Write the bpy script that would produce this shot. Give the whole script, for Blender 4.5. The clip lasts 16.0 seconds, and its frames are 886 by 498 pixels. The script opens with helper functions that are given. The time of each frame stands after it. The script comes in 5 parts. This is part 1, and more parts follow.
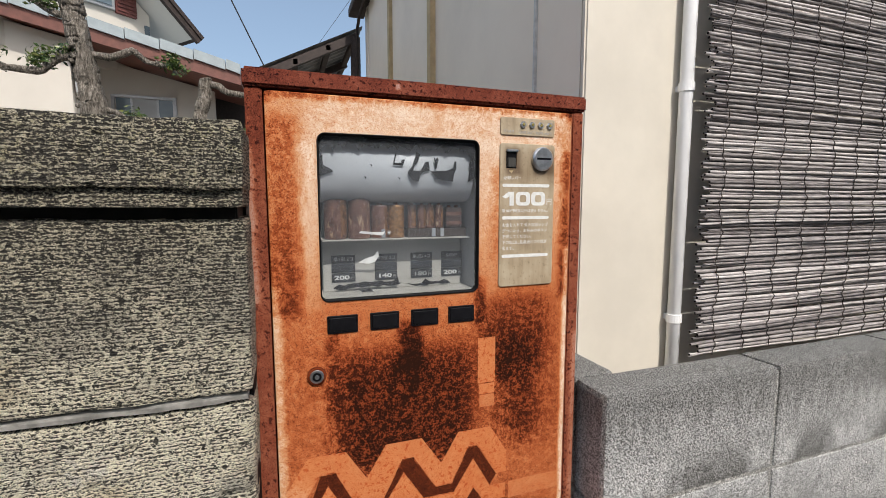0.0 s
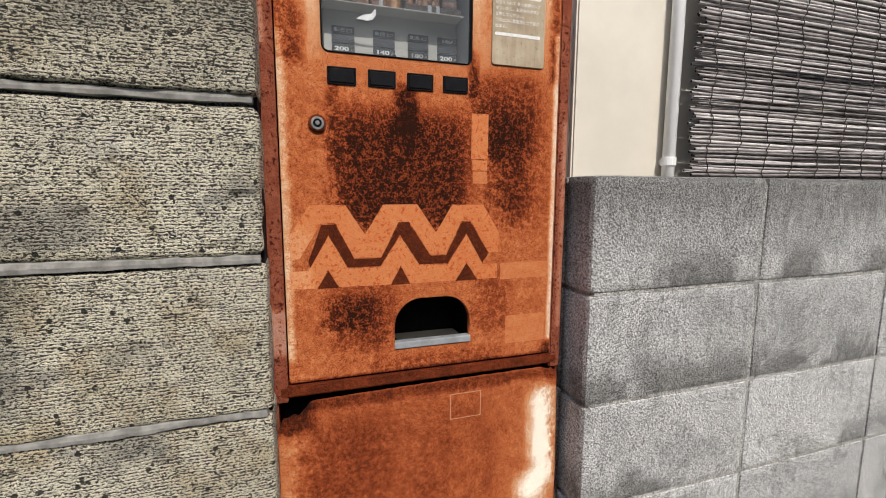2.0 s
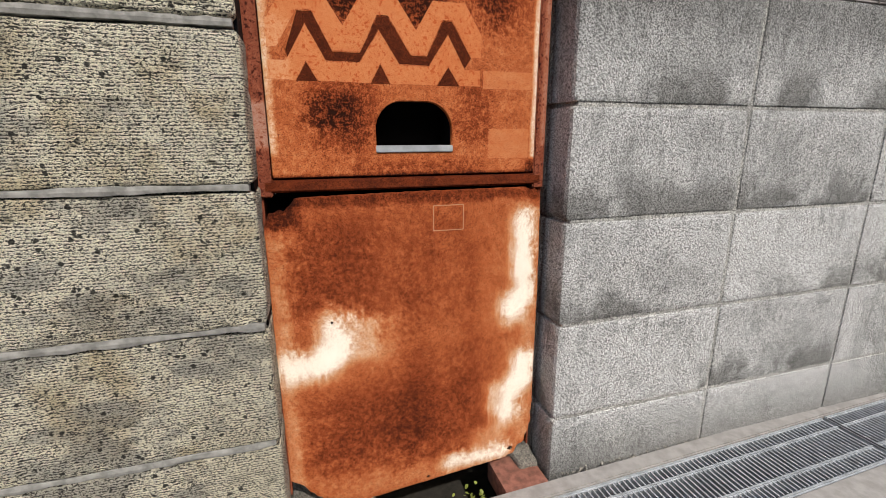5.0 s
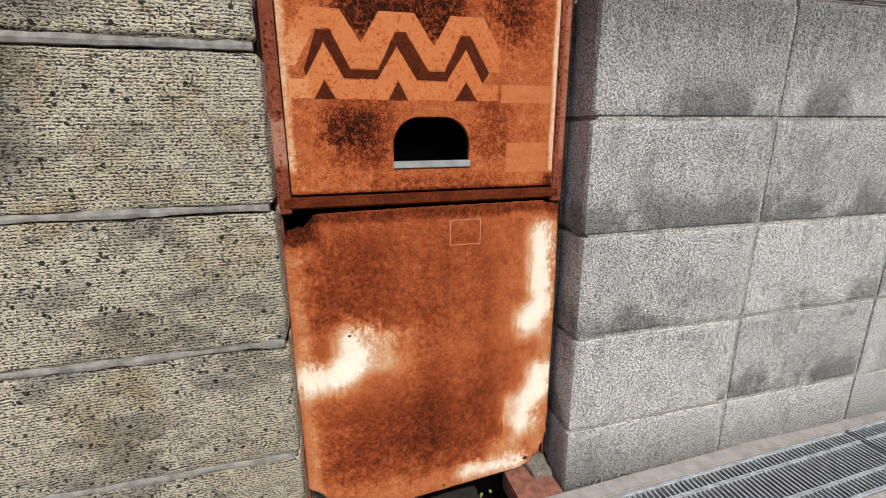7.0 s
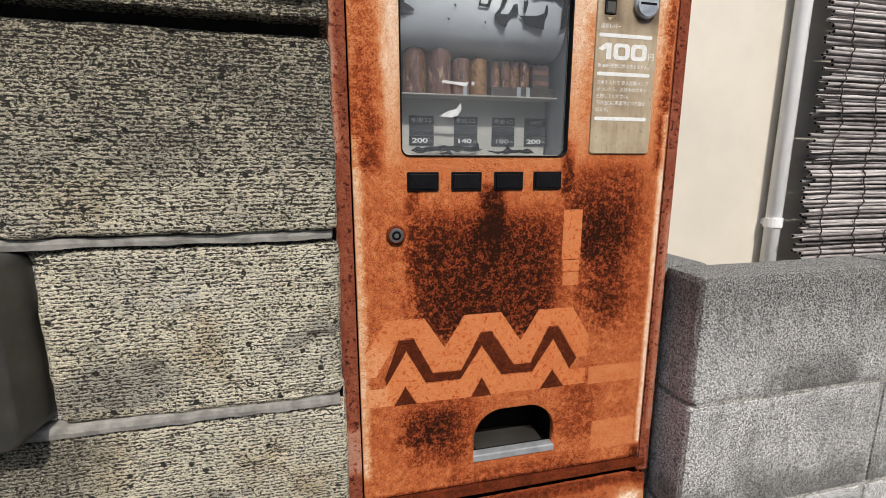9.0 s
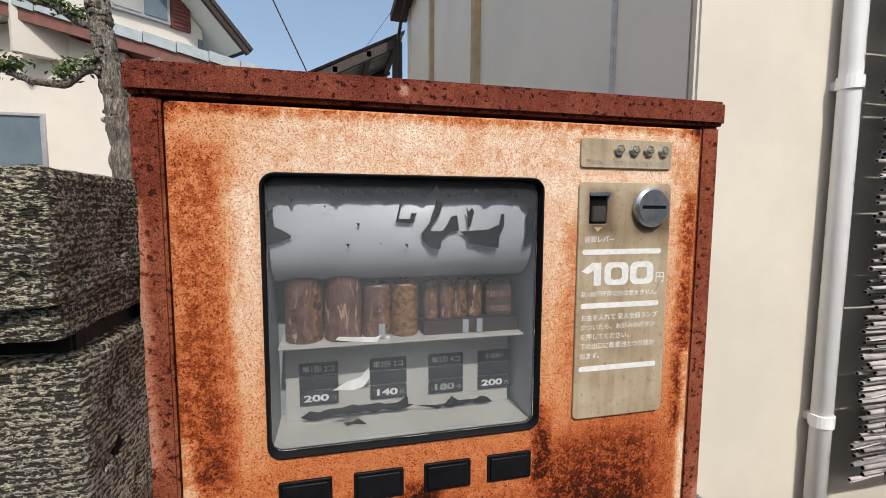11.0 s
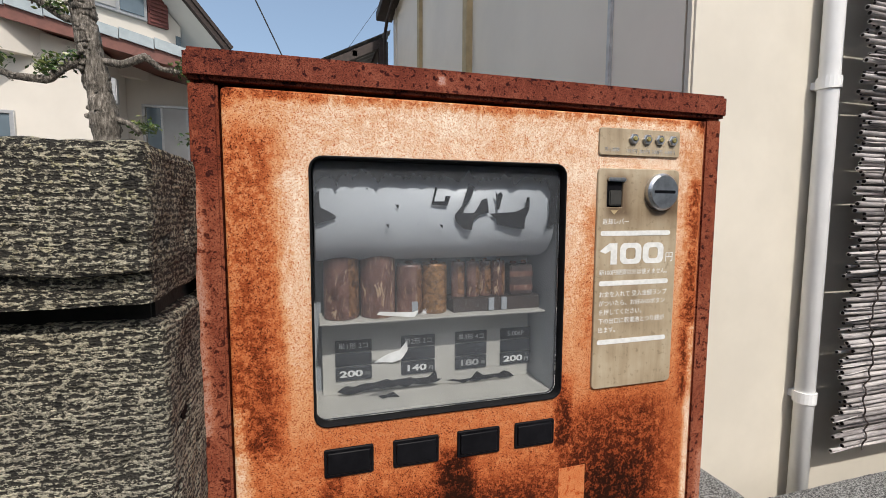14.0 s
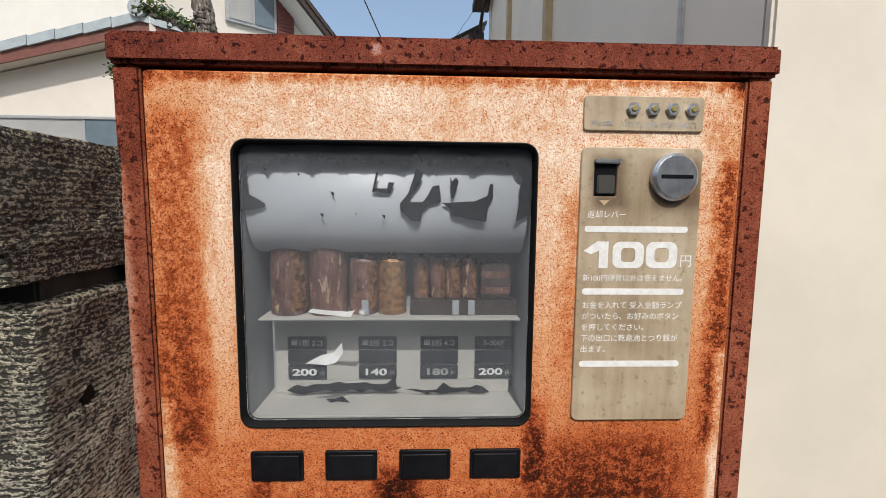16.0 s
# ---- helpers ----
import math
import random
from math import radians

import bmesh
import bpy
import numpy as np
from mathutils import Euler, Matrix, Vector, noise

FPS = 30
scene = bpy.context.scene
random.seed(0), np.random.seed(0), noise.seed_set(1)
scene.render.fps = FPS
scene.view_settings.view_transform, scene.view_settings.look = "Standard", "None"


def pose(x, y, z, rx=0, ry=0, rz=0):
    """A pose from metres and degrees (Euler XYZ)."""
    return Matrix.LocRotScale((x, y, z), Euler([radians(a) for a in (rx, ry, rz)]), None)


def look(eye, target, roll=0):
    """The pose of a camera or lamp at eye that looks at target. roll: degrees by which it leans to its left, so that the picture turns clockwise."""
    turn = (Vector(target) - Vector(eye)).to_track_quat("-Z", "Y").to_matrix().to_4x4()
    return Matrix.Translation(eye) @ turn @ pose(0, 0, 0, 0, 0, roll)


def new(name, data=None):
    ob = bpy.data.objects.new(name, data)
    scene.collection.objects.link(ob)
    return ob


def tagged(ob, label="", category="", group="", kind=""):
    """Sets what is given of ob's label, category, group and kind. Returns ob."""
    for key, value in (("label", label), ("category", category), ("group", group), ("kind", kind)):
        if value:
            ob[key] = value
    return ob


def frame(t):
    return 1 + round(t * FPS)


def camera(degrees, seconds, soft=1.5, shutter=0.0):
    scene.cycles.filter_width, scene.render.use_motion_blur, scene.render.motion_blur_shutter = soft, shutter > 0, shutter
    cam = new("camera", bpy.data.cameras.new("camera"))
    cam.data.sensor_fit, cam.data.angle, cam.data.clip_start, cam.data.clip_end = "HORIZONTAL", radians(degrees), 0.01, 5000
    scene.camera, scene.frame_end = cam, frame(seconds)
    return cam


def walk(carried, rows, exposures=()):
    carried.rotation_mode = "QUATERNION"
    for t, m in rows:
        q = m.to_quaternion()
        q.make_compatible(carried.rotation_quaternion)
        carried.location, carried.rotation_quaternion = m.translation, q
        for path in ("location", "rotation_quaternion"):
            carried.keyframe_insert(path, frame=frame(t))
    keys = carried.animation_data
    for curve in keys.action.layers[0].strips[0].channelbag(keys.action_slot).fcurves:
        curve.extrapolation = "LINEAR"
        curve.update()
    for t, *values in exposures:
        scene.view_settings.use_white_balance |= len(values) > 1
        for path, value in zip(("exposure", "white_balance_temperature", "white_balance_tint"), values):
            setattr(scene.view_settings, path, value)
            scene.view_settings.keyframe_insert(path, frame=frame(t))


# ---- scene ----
# ---- camera and walk ----
cam = camera(89.8, 16.0, soft=0.9)
PATH = [
    (0, (0.088, -0.605, 1.231), (0.75, 1.27, 1.023), 0.0),
    (0.5, (0.084, -0.637, 1.143), (0.738, 1.238, 0.908), 0.1),
    (1, (0.099, -0.664, 1.055), (0.73, 1.221, 0.835), 0.1),
    (1.5, (0.088, -0.679, 0.98), (0.708, 1.208, 0.749), 0.2),
    (2, (0.086, -0.679, 0.905), (0.709, 1.203, 0.643), 0.2),
    (2.5, (0.092, -0.688, 0.859), (0.714, 1.19, 0.566), 0.3),
    (3, (0.088, -0.708, 0.802), (0.716, 1.167, 0.498), 0.1),
    (3.5, (0.104, -0.716, 0.745), (0.714, 1.158, 0.406), 0.0),
    (4, (0.112, -0.718, 0.694), (0.71, 1.151, 0.31), 0.1),
    (4.2, (0.116, -0.725, 0.677), (0.706, 1.142, 0.271), 0.1),
    (6.3, (0.116, -0.744, 0.675), (0.661, 1.099, 0.123), -0.4),
    (6.5, (0.116, -0.743, 0.673), (0.656, 1.109, 0.146), -0.5),
    (7, (0.113, -0.729, 0.714), (0.62, 1.134, 0.192), -0.3),
    (7.5, (0.082, -0.682, 0.774), (0.576, 1.2, 0.315), -0.4),
    (8, (0.063, -0.646, 0.866), (0.529, 1.249, 0.427), -0.3),
    (8.5, (0.04, -0.621, 0.973), (0.505, 1.281, 0.567), -0.2),
    (9, (0.048, -0.569, 1.09), (0.502, 1.342, 0.711), 0.0),
    (9.5, (0.092, -0.491, 1.159), (0.531, 1.429, 0.812), 0.3),
    (10, (0.142, -0.435, 1.204), (0.586, 1.493, 0.914), 0.2),
    (10.2, (0.155, -0.425, 1.226), (0.607, 1.508, 0.976), 0.2),
    (12.3, (0.191, -0.258, 1.334), (0.69, 1.671, 1.172), 0.4),
    (12.5, (0.188, -0.264, 1.328), (0.702, 1.662, 1.165), 0.4),
    (13, (0.171, -0.3, 1.306), (0.711, 1.619, 1.153), 0.3),
    (13.5, (0.143, -0.34, 1.296), (0.709, 1.572, 1.136), 0.3),
    (14, (0.132, -0.37, 1.279), (0.685, 1.543, 1.101), 0.2),
    (14.5, (0.138, -0.384, 1.268), (0.628, 1.546, 1.081), 0.2),
    (15, (0.182, -0.414, 1.287), (0.57, 1.538, 1.094), 0.3),
    (15.5, (0.215, -0.419, 1.279), (0.46, 1.557, 1.089), 0.4),
    (16, (0.272, -0.341, 1.275), (0.35, 1.647, 1.07), 0.6),
]
walk(cam, [(t, look(eye, target, roll)) for t, eye, target, roll in PATH])

# ---- world and light ----
world = bpy.data.worlds.new("sky")
scene.world = world
world.use_nodes = True
wt = world.node_tree
sky = wt.nodes.new("ShaderNodeTexSky")
sky.sky_type = "NISHITA"
sky.sun_disc = False
sky.sun_elevation = radians(48)
sky.sun_rotation = radians(175)
sky.air_density, sky.dust_density, sky.ozone_density = 1.0, 3.5, 1.0
wt.nodes["Background"].inputs["Strength"].default_value = 0.13
haze = wt.nodes.new("ShaderNodeMix")
haze.data_type, haze.blend_type = "RGBA", "ADD"
haze.inputs[0].default_value = 1.0
haze.inputs[7].default_value = (0.88, 1.16, 1.40, 1.0)
wt.links.new(sky.outputs["Color"], haze.inputs[6])
wt.links.new(haze.outputs[2], wt.nodes["Background"].inputs["Color"])
sun_data = bpy.data.lights.new("sun", "SUN")
sun_data.energy, sun_data.angle, sun_data.color = 3.4, radians(0.7), (1.0, 0.95, 0.88)
sun = new("sun", sun_data)
sun.matrix_world = look((0.4, -4.5, 5.0), (0.0, 0.0, 0.0))
scene.view_settings.exposure = 0.06

# ---- node helpers ----
class Nodes:
    """Short hand for building a procedural material."""

    def __init__(self, name, rough=0.8, metal=0.0):
        self.mat = bpy.data.materials.new(name)
        self.mat.use_nodes = True
        self.tree = self.mat.node_tree
        self.bsdf = self.tree.nodes["Principled BSDF"]
        self.bsdf.inputs["Roughness"].default_value = rough
        self.bsdf.inputs["Metallic"].default_value = metal
        geo = self.add("ShaderNodeNewGeometry")
        self.pos, self.island = geo.outputs["Position"], geo.outputs["Random Per Island"]
        self.random = self.add("ShaderNodeObjectInfo").outputs["Random"]
        sep = self.add("ShaderNodeSeparateXYZ")
        self.link(self.pos, sep.inputs[0])
        self.x, self.y, self.z = sep.outputs

    def add(self, kind):
        return self.tree.nodes.new(kind)

    def link(self, value, socket):
        if isinstance(value, bpy.types.NodeSocket):
            self.tree.links.new(value, socket)
        elif value is not None:
            socket.default_value = value

    def math(self, op, a, b=None, clamp=False):
        n = self.add("ShaderNodeMath")
        n.operation, n.use_clamp = op, clamp
        self.link(a, n.inputs[0])
        self.link(b, n.inputs[1])
        return n.outputs[0]

    def mul(self, a, b):
        return self.math("MULTIPLY", a, b)

    def plus(self, a, b):
        return self.math("ADD", a, b)

    def stretch(self, sx, sy, sz):
        n = self.add("ShaderNodeVectorMath")
        n.operation = "MULTIPLY"
        self.link(self.pos, n.inputs[0])
        n.inputs[1].default_value = (sx, sy, sz)
        return n.outputs[0]

    def noise(self, scale, detail=4.0, rough=0.6, vec=None, distort=0.0):
        n = self.add("ShaderNodeTexNoise")
        self.link(vec or self.pos, n.inputs["Vector"])
        n.inputs["Scale"].default_value, n.inputs["Detail"].default_value = scale, detail
        n.inputs["Roughness"].default_value, n.inputs["Distortion"].default_value = rough, distort
        return n.outputs[0]

    def cells(self, scale, vec=None, feature="F1"):
        n = self.add("ShaderNodeTexVoronoi")
        n.feature = feature
        self.link(vec or self.pos, n.inputs["Vector"])
        n.inputs["Scale"].default_value = scale
        return n.outputs[0]

    def step(self, value, lo, hi, a=0.0, b=1.0):
        n = self.add("ShaderNodeMapRange")
        n.interpolation_type = "SMOOTHSTEP"
        self.link(value, n.inputs[0])
        for k, v in enumerate((lo, hi, a, b)):
            n.inputs[k + 1].default_value = v
        return n.outputs[0]

    def patch(self, x0, x1, z0, z1, soft, warp=None):
        """A soft-edged stain over a stretch of the x-z plane, its rim frayed by warp."""
        x, z = self.x, self.z
        if warp is not None:
            w = self.mul(self.math("SUBTRACT", warp, 0.5), soft * 4)
            x, z = self.plus(x, w), self.plus(z, w)
        out = self.step(x, x0 - soft, x0 + soft)
        out = self.mul(out, self.step(x, x1 + soft, x1 - soft))
        out = self.mul(out, self.step(z, z0 - soft, z0 + soft))
        return self.mul(out, self.step(z, z1 + soft, z1 - soft))

    def ramp(self, value, stops):
        n = self.add("ShaderNodeValToRGB")
        self.link(value, n.inputs[0])
        e = n.color_ramp.elements
        for k, (at, col) in enumerate(stops):
            item = e[k] if k < 2 else e.new(at)
            item.position, item.color = at, (*col, 1.0)
        return n.outputs[0]

    def mix(self, fac, a, b, blend="MIX"):
        n = self.add("ShaderNodeMix")
        n.data_type, n.blend_type = "RGBA", blend
        self.link(fac, n.inputs[0])
        self.link(a if isinstance(a, bpy.types.NodeSocket) else (*a, 1.0), n.inputs[6])
        self.link(b if isinstance(b, bpy.types.NodeSocket) else (*b, 1.0), n.inputs[7])
        return n.outputs[2]

    def done(self, colour, height=None, strength=0.3, distance=0.002, rough=None):
        self.link(colour if isinstance(colour, bpy.types.NodeSocket) else (*colour, 1.0), self.bsdf.inputs["Base Color"])
        if height is not None:
            b = self.add("ShaderNodeBump")
            b.inputs["Strength"].default_value, b.inputs["Distance"].default_value = strength, distance
            self.link(height, b.inputs["Height"])
            self.link(b.outputs[0], self.bsdf.inputs["Normal"])
        if rough is not None:
            self.link(rough, self.bsdf.inputs["Roughness"])
        return self.mat


# ---- materials ----
RUST = [(0.0, (0.93, 0.87, 0.75)), (0.16, (0.70, 0.53, 0.39)), (0.31, (0.60, 0.30, 0.145)), (0.48, (0.49, 0.143, 0.048)),
        (0.64, (0.26, 0.054, 0.018)), (0.80, (0.078, 0.017, 0.008)), (1.0, (0.022, 0.008, 0.005))]


def rusted(name, base, patches=(), fine=0.35, blotch=0.25, pits=0.0, rough=0.62, tint=None, flaky=(0.58, 1.12)):
    """Enamel that rusts: one depth of rust from cream paint to black scale. patches: x0, x1, z0, z1, soft, how much deeper (minus: paint left)."""
    g = Nodes(name, rough)
    big, mid, small = g.noise(26, 6, 0.7), g.noise(150, 6, 0.72), g.noise(1100, 3, 0.6)
    dots = g.step(g.noise(860, 2, 0.5), 0.44, 0.58)
    streak = g.noise(1.0, 4, 0.65, g.stretch(150, 150, 26))
    rim = g.plus(g.mul(big, 0.42), g.plus(g.mul(mid, 0.28), g.mul(streak, 0.30)))
    g.bsdf.inputs["Specular IOR Level"].default_value = 0.02
    value = g.plus(base, g.mul(g.math("SUBTRACT", big, 0.5), blotch))
    value = g.plus(value, g.mul(g.math("SUBTRACT", mid, 0.5), fine * 1.1))
    value = g.plus(value, g.mul(g.math("SUBTRACT", dots, 0.45), fine * 0.28))
    value = g.plus(value, g.mul(g.math("SUBTRACT", small, 0.5), fine * 0.5))
    value = g.plus(value, g.step(g.noise(1150, 2, 0.5), 0.58, 0.63, 0.0, fine * 1.15))
    flake = g.step(g.plus(g.mul(mid, 0.6), g.mul(g.noise(330, 3, 0.6), 0.4)), 0.455, 0.525, *flaky)
    for x0, x1, z0, z1, soft, deeper in patches:
        mask = g.patch(x0, x1, z0, z1, soft, rim)
        if deeper > 0:
            mask = g.mul(mask, flake)
        value = g.plus(value, g.mul(mask, deeper))
    if pits:
        value = g.plus(value, g.step(g.noise(190, 3, 0.55), 0.58, 0.64, 0.0, pits))
    colour = g.ramp(value, RUST)
    if tint:
        colour = g.mix(1.0, colour, tint, "MULTIPLY")
    height = g.plus(g.mul(mid, 0.6), g.mul(dots, 0.35))
    return g.done(colour, height, 0.4, 0.0012, g.step(value, 0.1, 0.6, 0.45, 0.85))


DOOR = rusted("rusted_door_enamel", 0.445, [
    (0.05, 0.54, 1.17, 1.40, 0.09, -0.21), (0.12, 0.50, 1.30, 1.40, 0.025, -0.08), (0.36, 0.40, 0.9, 1.06, 0.05, 0.03),
    (0.066, 0.105, 1.08, 1.34, 0.014, 0.26), (0.105, 0.128, 1.09, 1.31, 0.010, -0.10),
    (0.062, 0.078, 0.65, 1.12, 0.005, -0.24), (0.505, 0.523, 0.64, 1.16, 0.004, -0.34),
    (0.36, 0.39, 1.09, 1.32, 0.010, -0.04), (0.497, 0.513, 1.08, 1.31, 0.008, 0.34), (0.375, 0.395, 1.15, 1.28, 0.012, 0.16),
    (0.05, 0.54, 0.60, 1.06, 0.05, 0.08), (0.148, 0.345, 0.85, 1.025, 0.022, 0.24), (0.145, 0.355, 0.83, 1.00, 0.030, 0.16), (0.236, 0.266, 0.99, 1.06, 0.010, 0.42), (0.225, 0.275, 0.97, 1.02, 0.014, 0.12),
    (0.365, 0.48, 0.96, 1.09, 0.028, 0.26), (0.390, 0.455, 0.86, 1.02, 0.026, 0.24), (0.42, 0.50, 0.85, 0.95, 0.03, 0.12),
    (0.352, 0.368, 1.05, 1.12, 0.006, 0.28), (0.135, 0.15, 0.93, 1.07, 0.008, 0.18),
    (0.14, 0.23, 0.66, 0.76, 0.03, 0.20), (0.12, 0.20, 0.69, 0.74, 0.015, 0.22), (0.19, 0.42, 0.61, 0.64, 0.01, 0.12), (0.37, 0.43, 0.67, 0.77, 0.02, 0.12),
    (0.06, 0.53, 0.610, 0.618, 0.004, 0.28), (0.495, 0.523, 0.61, 0.635, 0.01, 0.3),
    (0.06, 0.53, 1.362, 1.372, 0.004, 0.24), (0.062, 0.075, 1.355, 1.372, 0.005, 0.3), (0.505, 0.522, 1.355, 1.372, 0.005, 0.3),
], fine=0.27, blotch=0.24)
FRAME = rusted("rusted_frame_paint", 0.60, [(0.04, 0.07, 0.66, 0.73, 0.006, -0.22), (0.04, 0.052, 1.10, 1.30, 0.004, -0.22), (0.525, 0.537, 0.66, 1.02, 0.004, -0.16), (0.04, 0.07, 1.30, 1.37, 0.02, 0.10)],
               fine=0.20, blotch=0.26, pits=0.22, tint=(0.74, 0.90, 1.45))
CAP = rusted("rusted_cap_paint", 0.64, [(0.232, 0.239, 1.381, 1.389, 0.002, -0.30), (0.04, 0.09, 1.37, 1.40, 0.02, 0.08)],
             fine=0.22, blotch=0.26, pits=0.22, tint=(0.70, 0.88, 1.6))
LOWER = rusted("rusted_lower_sheet", 0.525, [(x0, x1, z0, z1, soft * (1.6 if deep < -0.4 else 1.0), deep) for x0, x1, z0, z1, soft, deep in [
    (0.09, 0.40, 0.36, 0.57, 0.05, 0.07), (0.24, 0.45, 0.05, 0.30, 0.05, 0.07), (0.10, 0.30, 0.06, 0.24, 0.05, 0.08), (0.27, 0.31, 0.10, 0.5, 0.03, 0.05), (0.38, 0.41, 0.2, 0.5, 0.02, 0.05),
    (0.045, 0.145, 0.265, 0.315, 0.018, -0.62), (0.12, 0.175, 0.29, 0.385, 0.016, -0.60), (0.18, 0.22, 0.29, 0.37, 0.014, -0.22), (0.20, 0.26, 0.28, 0.36, 0.02, -0.10),
    (0.478, 0.515, 0.415, 0.545, 0.014, -0.62), (0.455, 0.505, 0.325, 0.385, 0.016, -0.60), (0.488, 0.52, 0.36, 0.42, 0.014, -0.52),
    (0.485, 0.53, 0.18, 0.26, 0.015, -0.62), (0.455, 0.50, 0.10, 0.20, 0.018, -0.60), (0.43, 0.455, 0.13, 0.20, 0.016, -0.24),
    (0.34, 0.49, 0.018, 0.046, 0.014, -0.58), (0.40, 0.48, 0.04, 0.10, 0.024, -0.20), (0.05, 0.075, 0.04, 0.52, 0.012, -0.14), (0.50, 0.536, 0.05, 0.55, 0.010, -0.12),
    (0.08, 0.22, 0.38, 0.54, 0.035, 0.08), (0.10, 0.42, 0.08, 0.22, 0.05, 0.08), (0.05, 0.54, 0.568, 0.59, 0.008, 0.18),
    (0.03, 0.10, 0.535, 0.59, 0.012, 0.25), (0.10, 0.36, 0.0, 0.05, 0.02, -0.06),
]], fine=0.36, blotch=0.30, flaky=(0.85, 1.10))
DARK_RUST = rusted("dark_rusted_steel", 0.76, fine=0.2, blotch=0.25)
DECAL = rusted("faded_orange_decal", 0.375, [(0.07, 0.105, 0.74, 0.85, 0.012, -0.10), (0.33, 0.41, 0.75, 0.86, 0.03, 0.03)], fine=0.16, blotch=0.08, pits=0.13, tint=(0.98, 0.80, 0.68))
DECAL_DARK = rusted("rust_brown_decal", 0.81, fine=0.25, blotch=0.15)
FAINT = rusted("faint_orange_patch", 0.44, fine=0.16, blotch=0.14)


def plain(name, colour, rough=0.5, metal=0.0, scale=60, vary=0.25, bump=0.1):
    g = Nodes(name, rough, metal)
    n = g.noise(scale, 5)
    dark = tuple(c * (1 - vary) for c in colour)
    return g.done(g.mix(g.step(n, 0.3, 0.7), colour, dark), g.noise(scale * 6, 3), bump, 0.001)


def stone_tuff():
    g = Nodes("pitted_tuff_stone", 0.95)
    grit, blot = g.noise(520, 3, 0.7), g.noise(6, 6, 0.65)
    chip = g.noise(1.0, 3, 0.6, g.stretch(250, 250, 640))
    coarse = g.noise(1.0, 4, 0.7, g.stretch(40, 40, 70))
    # saw lines, about 5 mm apart, broken into chips
    phase = g.plus(g.mul(g.z, 1500.0), g.plus(g.mul(g.noise(14, 3), 4.0), g.mul(coarse, 5.0)))
    crumb = g.math("SUBTRACT", g.noise(1.0, 2, 0.6, g.stretch(620, 620, 900)), 0.5)
    lines = g.plus(g.plus(g.mul(g.math("SINE", phase), 0.34), g.mul(crumb, 2.6)), g.plus(g.mul(g.math("SUBTRACT", chip, 0.5), 5.5), g.mul(g.math("SUBTRACT", coarse, 0.5), 1.6)))
    colour = g.ramp(g.plus(g.mul(blot, 0.5), g.mul(grit, 0.5)), [(0.3, (0.27, 0.235, 0.17)), (0.42, (0.72, 0.655, 0.49)), (0.54, (0.94, 0.87, 0.68)), (0.75, (0.82, 0.78, 0.67))])
    rusty = g.step(g.noise(9, 5, 0.6), 0.52, 0.68, 0.0, 0.48)
    colour = g.mix(rusty, colour, (0.50, 0.36, 0.15))
    grey = g.step(g.noise(8, 5, 0.6, g.stretch(1, 1, 1.7)), 0.50, 0.64, 0.0, 0.60)
    colour = g.mix(grey, colour, g.mix(grit, (0.11, 0.105, 0.095), (0.36, 0.345, 0.32)))
    # grime washed down from the coping; near-black patch under the letter box
    grime = g.step(g.plus(g.z, g.mul(blot, 0.30)), 1.10, 1.40)
    colour = g.mix(g.mul(grime, 0.90), colour, g.mix(g.step(g.plus(g.mul(grit, 0.65), g.mul(chip, 0.35)), 0.44, 0.56), (0.012, 0.010, 0.007), (0.50, 0.45, 0.33)))
    pale = g.step(g.noise(14, 5, 0.7), 0.63, 0.69, 0.0, 0.6)
    colour = g.mix(g.mul(pale, g.step(grime, 0.0, 0.5, 1.0, 0.1)), colour, (0.66, 0.63, 0.57))
    lichen = g.mul(g.step(g.z, 1.2, 1.3), g.step(g.noise(150, 3), 0.56, 0.62, 0.0, 0.35))
    colour = g.mix(lichen, colour, (0.52, 0.47, 0.24))
    # near-black in the saw lines paints crevice shade the bump leaves weak
    deep = g.math("SUBTRACT", lines, g.mul(grime, 0.22))
    colour = g.mix(g.step(deep, -0.09, -0.28, 0.0, 0.97), colour, (0.030, 0.026, 0.020))
    wob = g.mul(g.math("SUBTRACT", g.noise(260, 2), 0.5), 0.22)
    hole = g.mul(g.step(g.plus(g.cells(52), wob), 0.185, 0.145), g.step(g.noise(23, 3), 0.43, 0.49))
    hole = g.math("MAXIMUM", hole, g.mul(g.step(g.plus(g.cells(105), wob), 0.19, 0.14), g.step(g.noise(37, 3), 0.45, 0.51)))
    colour = g.mix(g.mul(hole, 0.95), colour, (0.018, 0.015, 0.011))
    dark_patch = g.mul(g.patch(-0.6, -0.215, 0.66, 0.82, 0.028, blot), g.step(grit, 0.3, 0.6, 1.0, 0.5))
    colour = g.mix(g.mul(dark_patch, 0.92), colour, (0.018, 0.016, 0.012))
    height = g.plus(g.mul(lines, 0.5), g.plus(g.mul(grit, 0.5), g.mul(hole, -1.4)))
    return g.done(colour, height, 1.0, 0.0035)


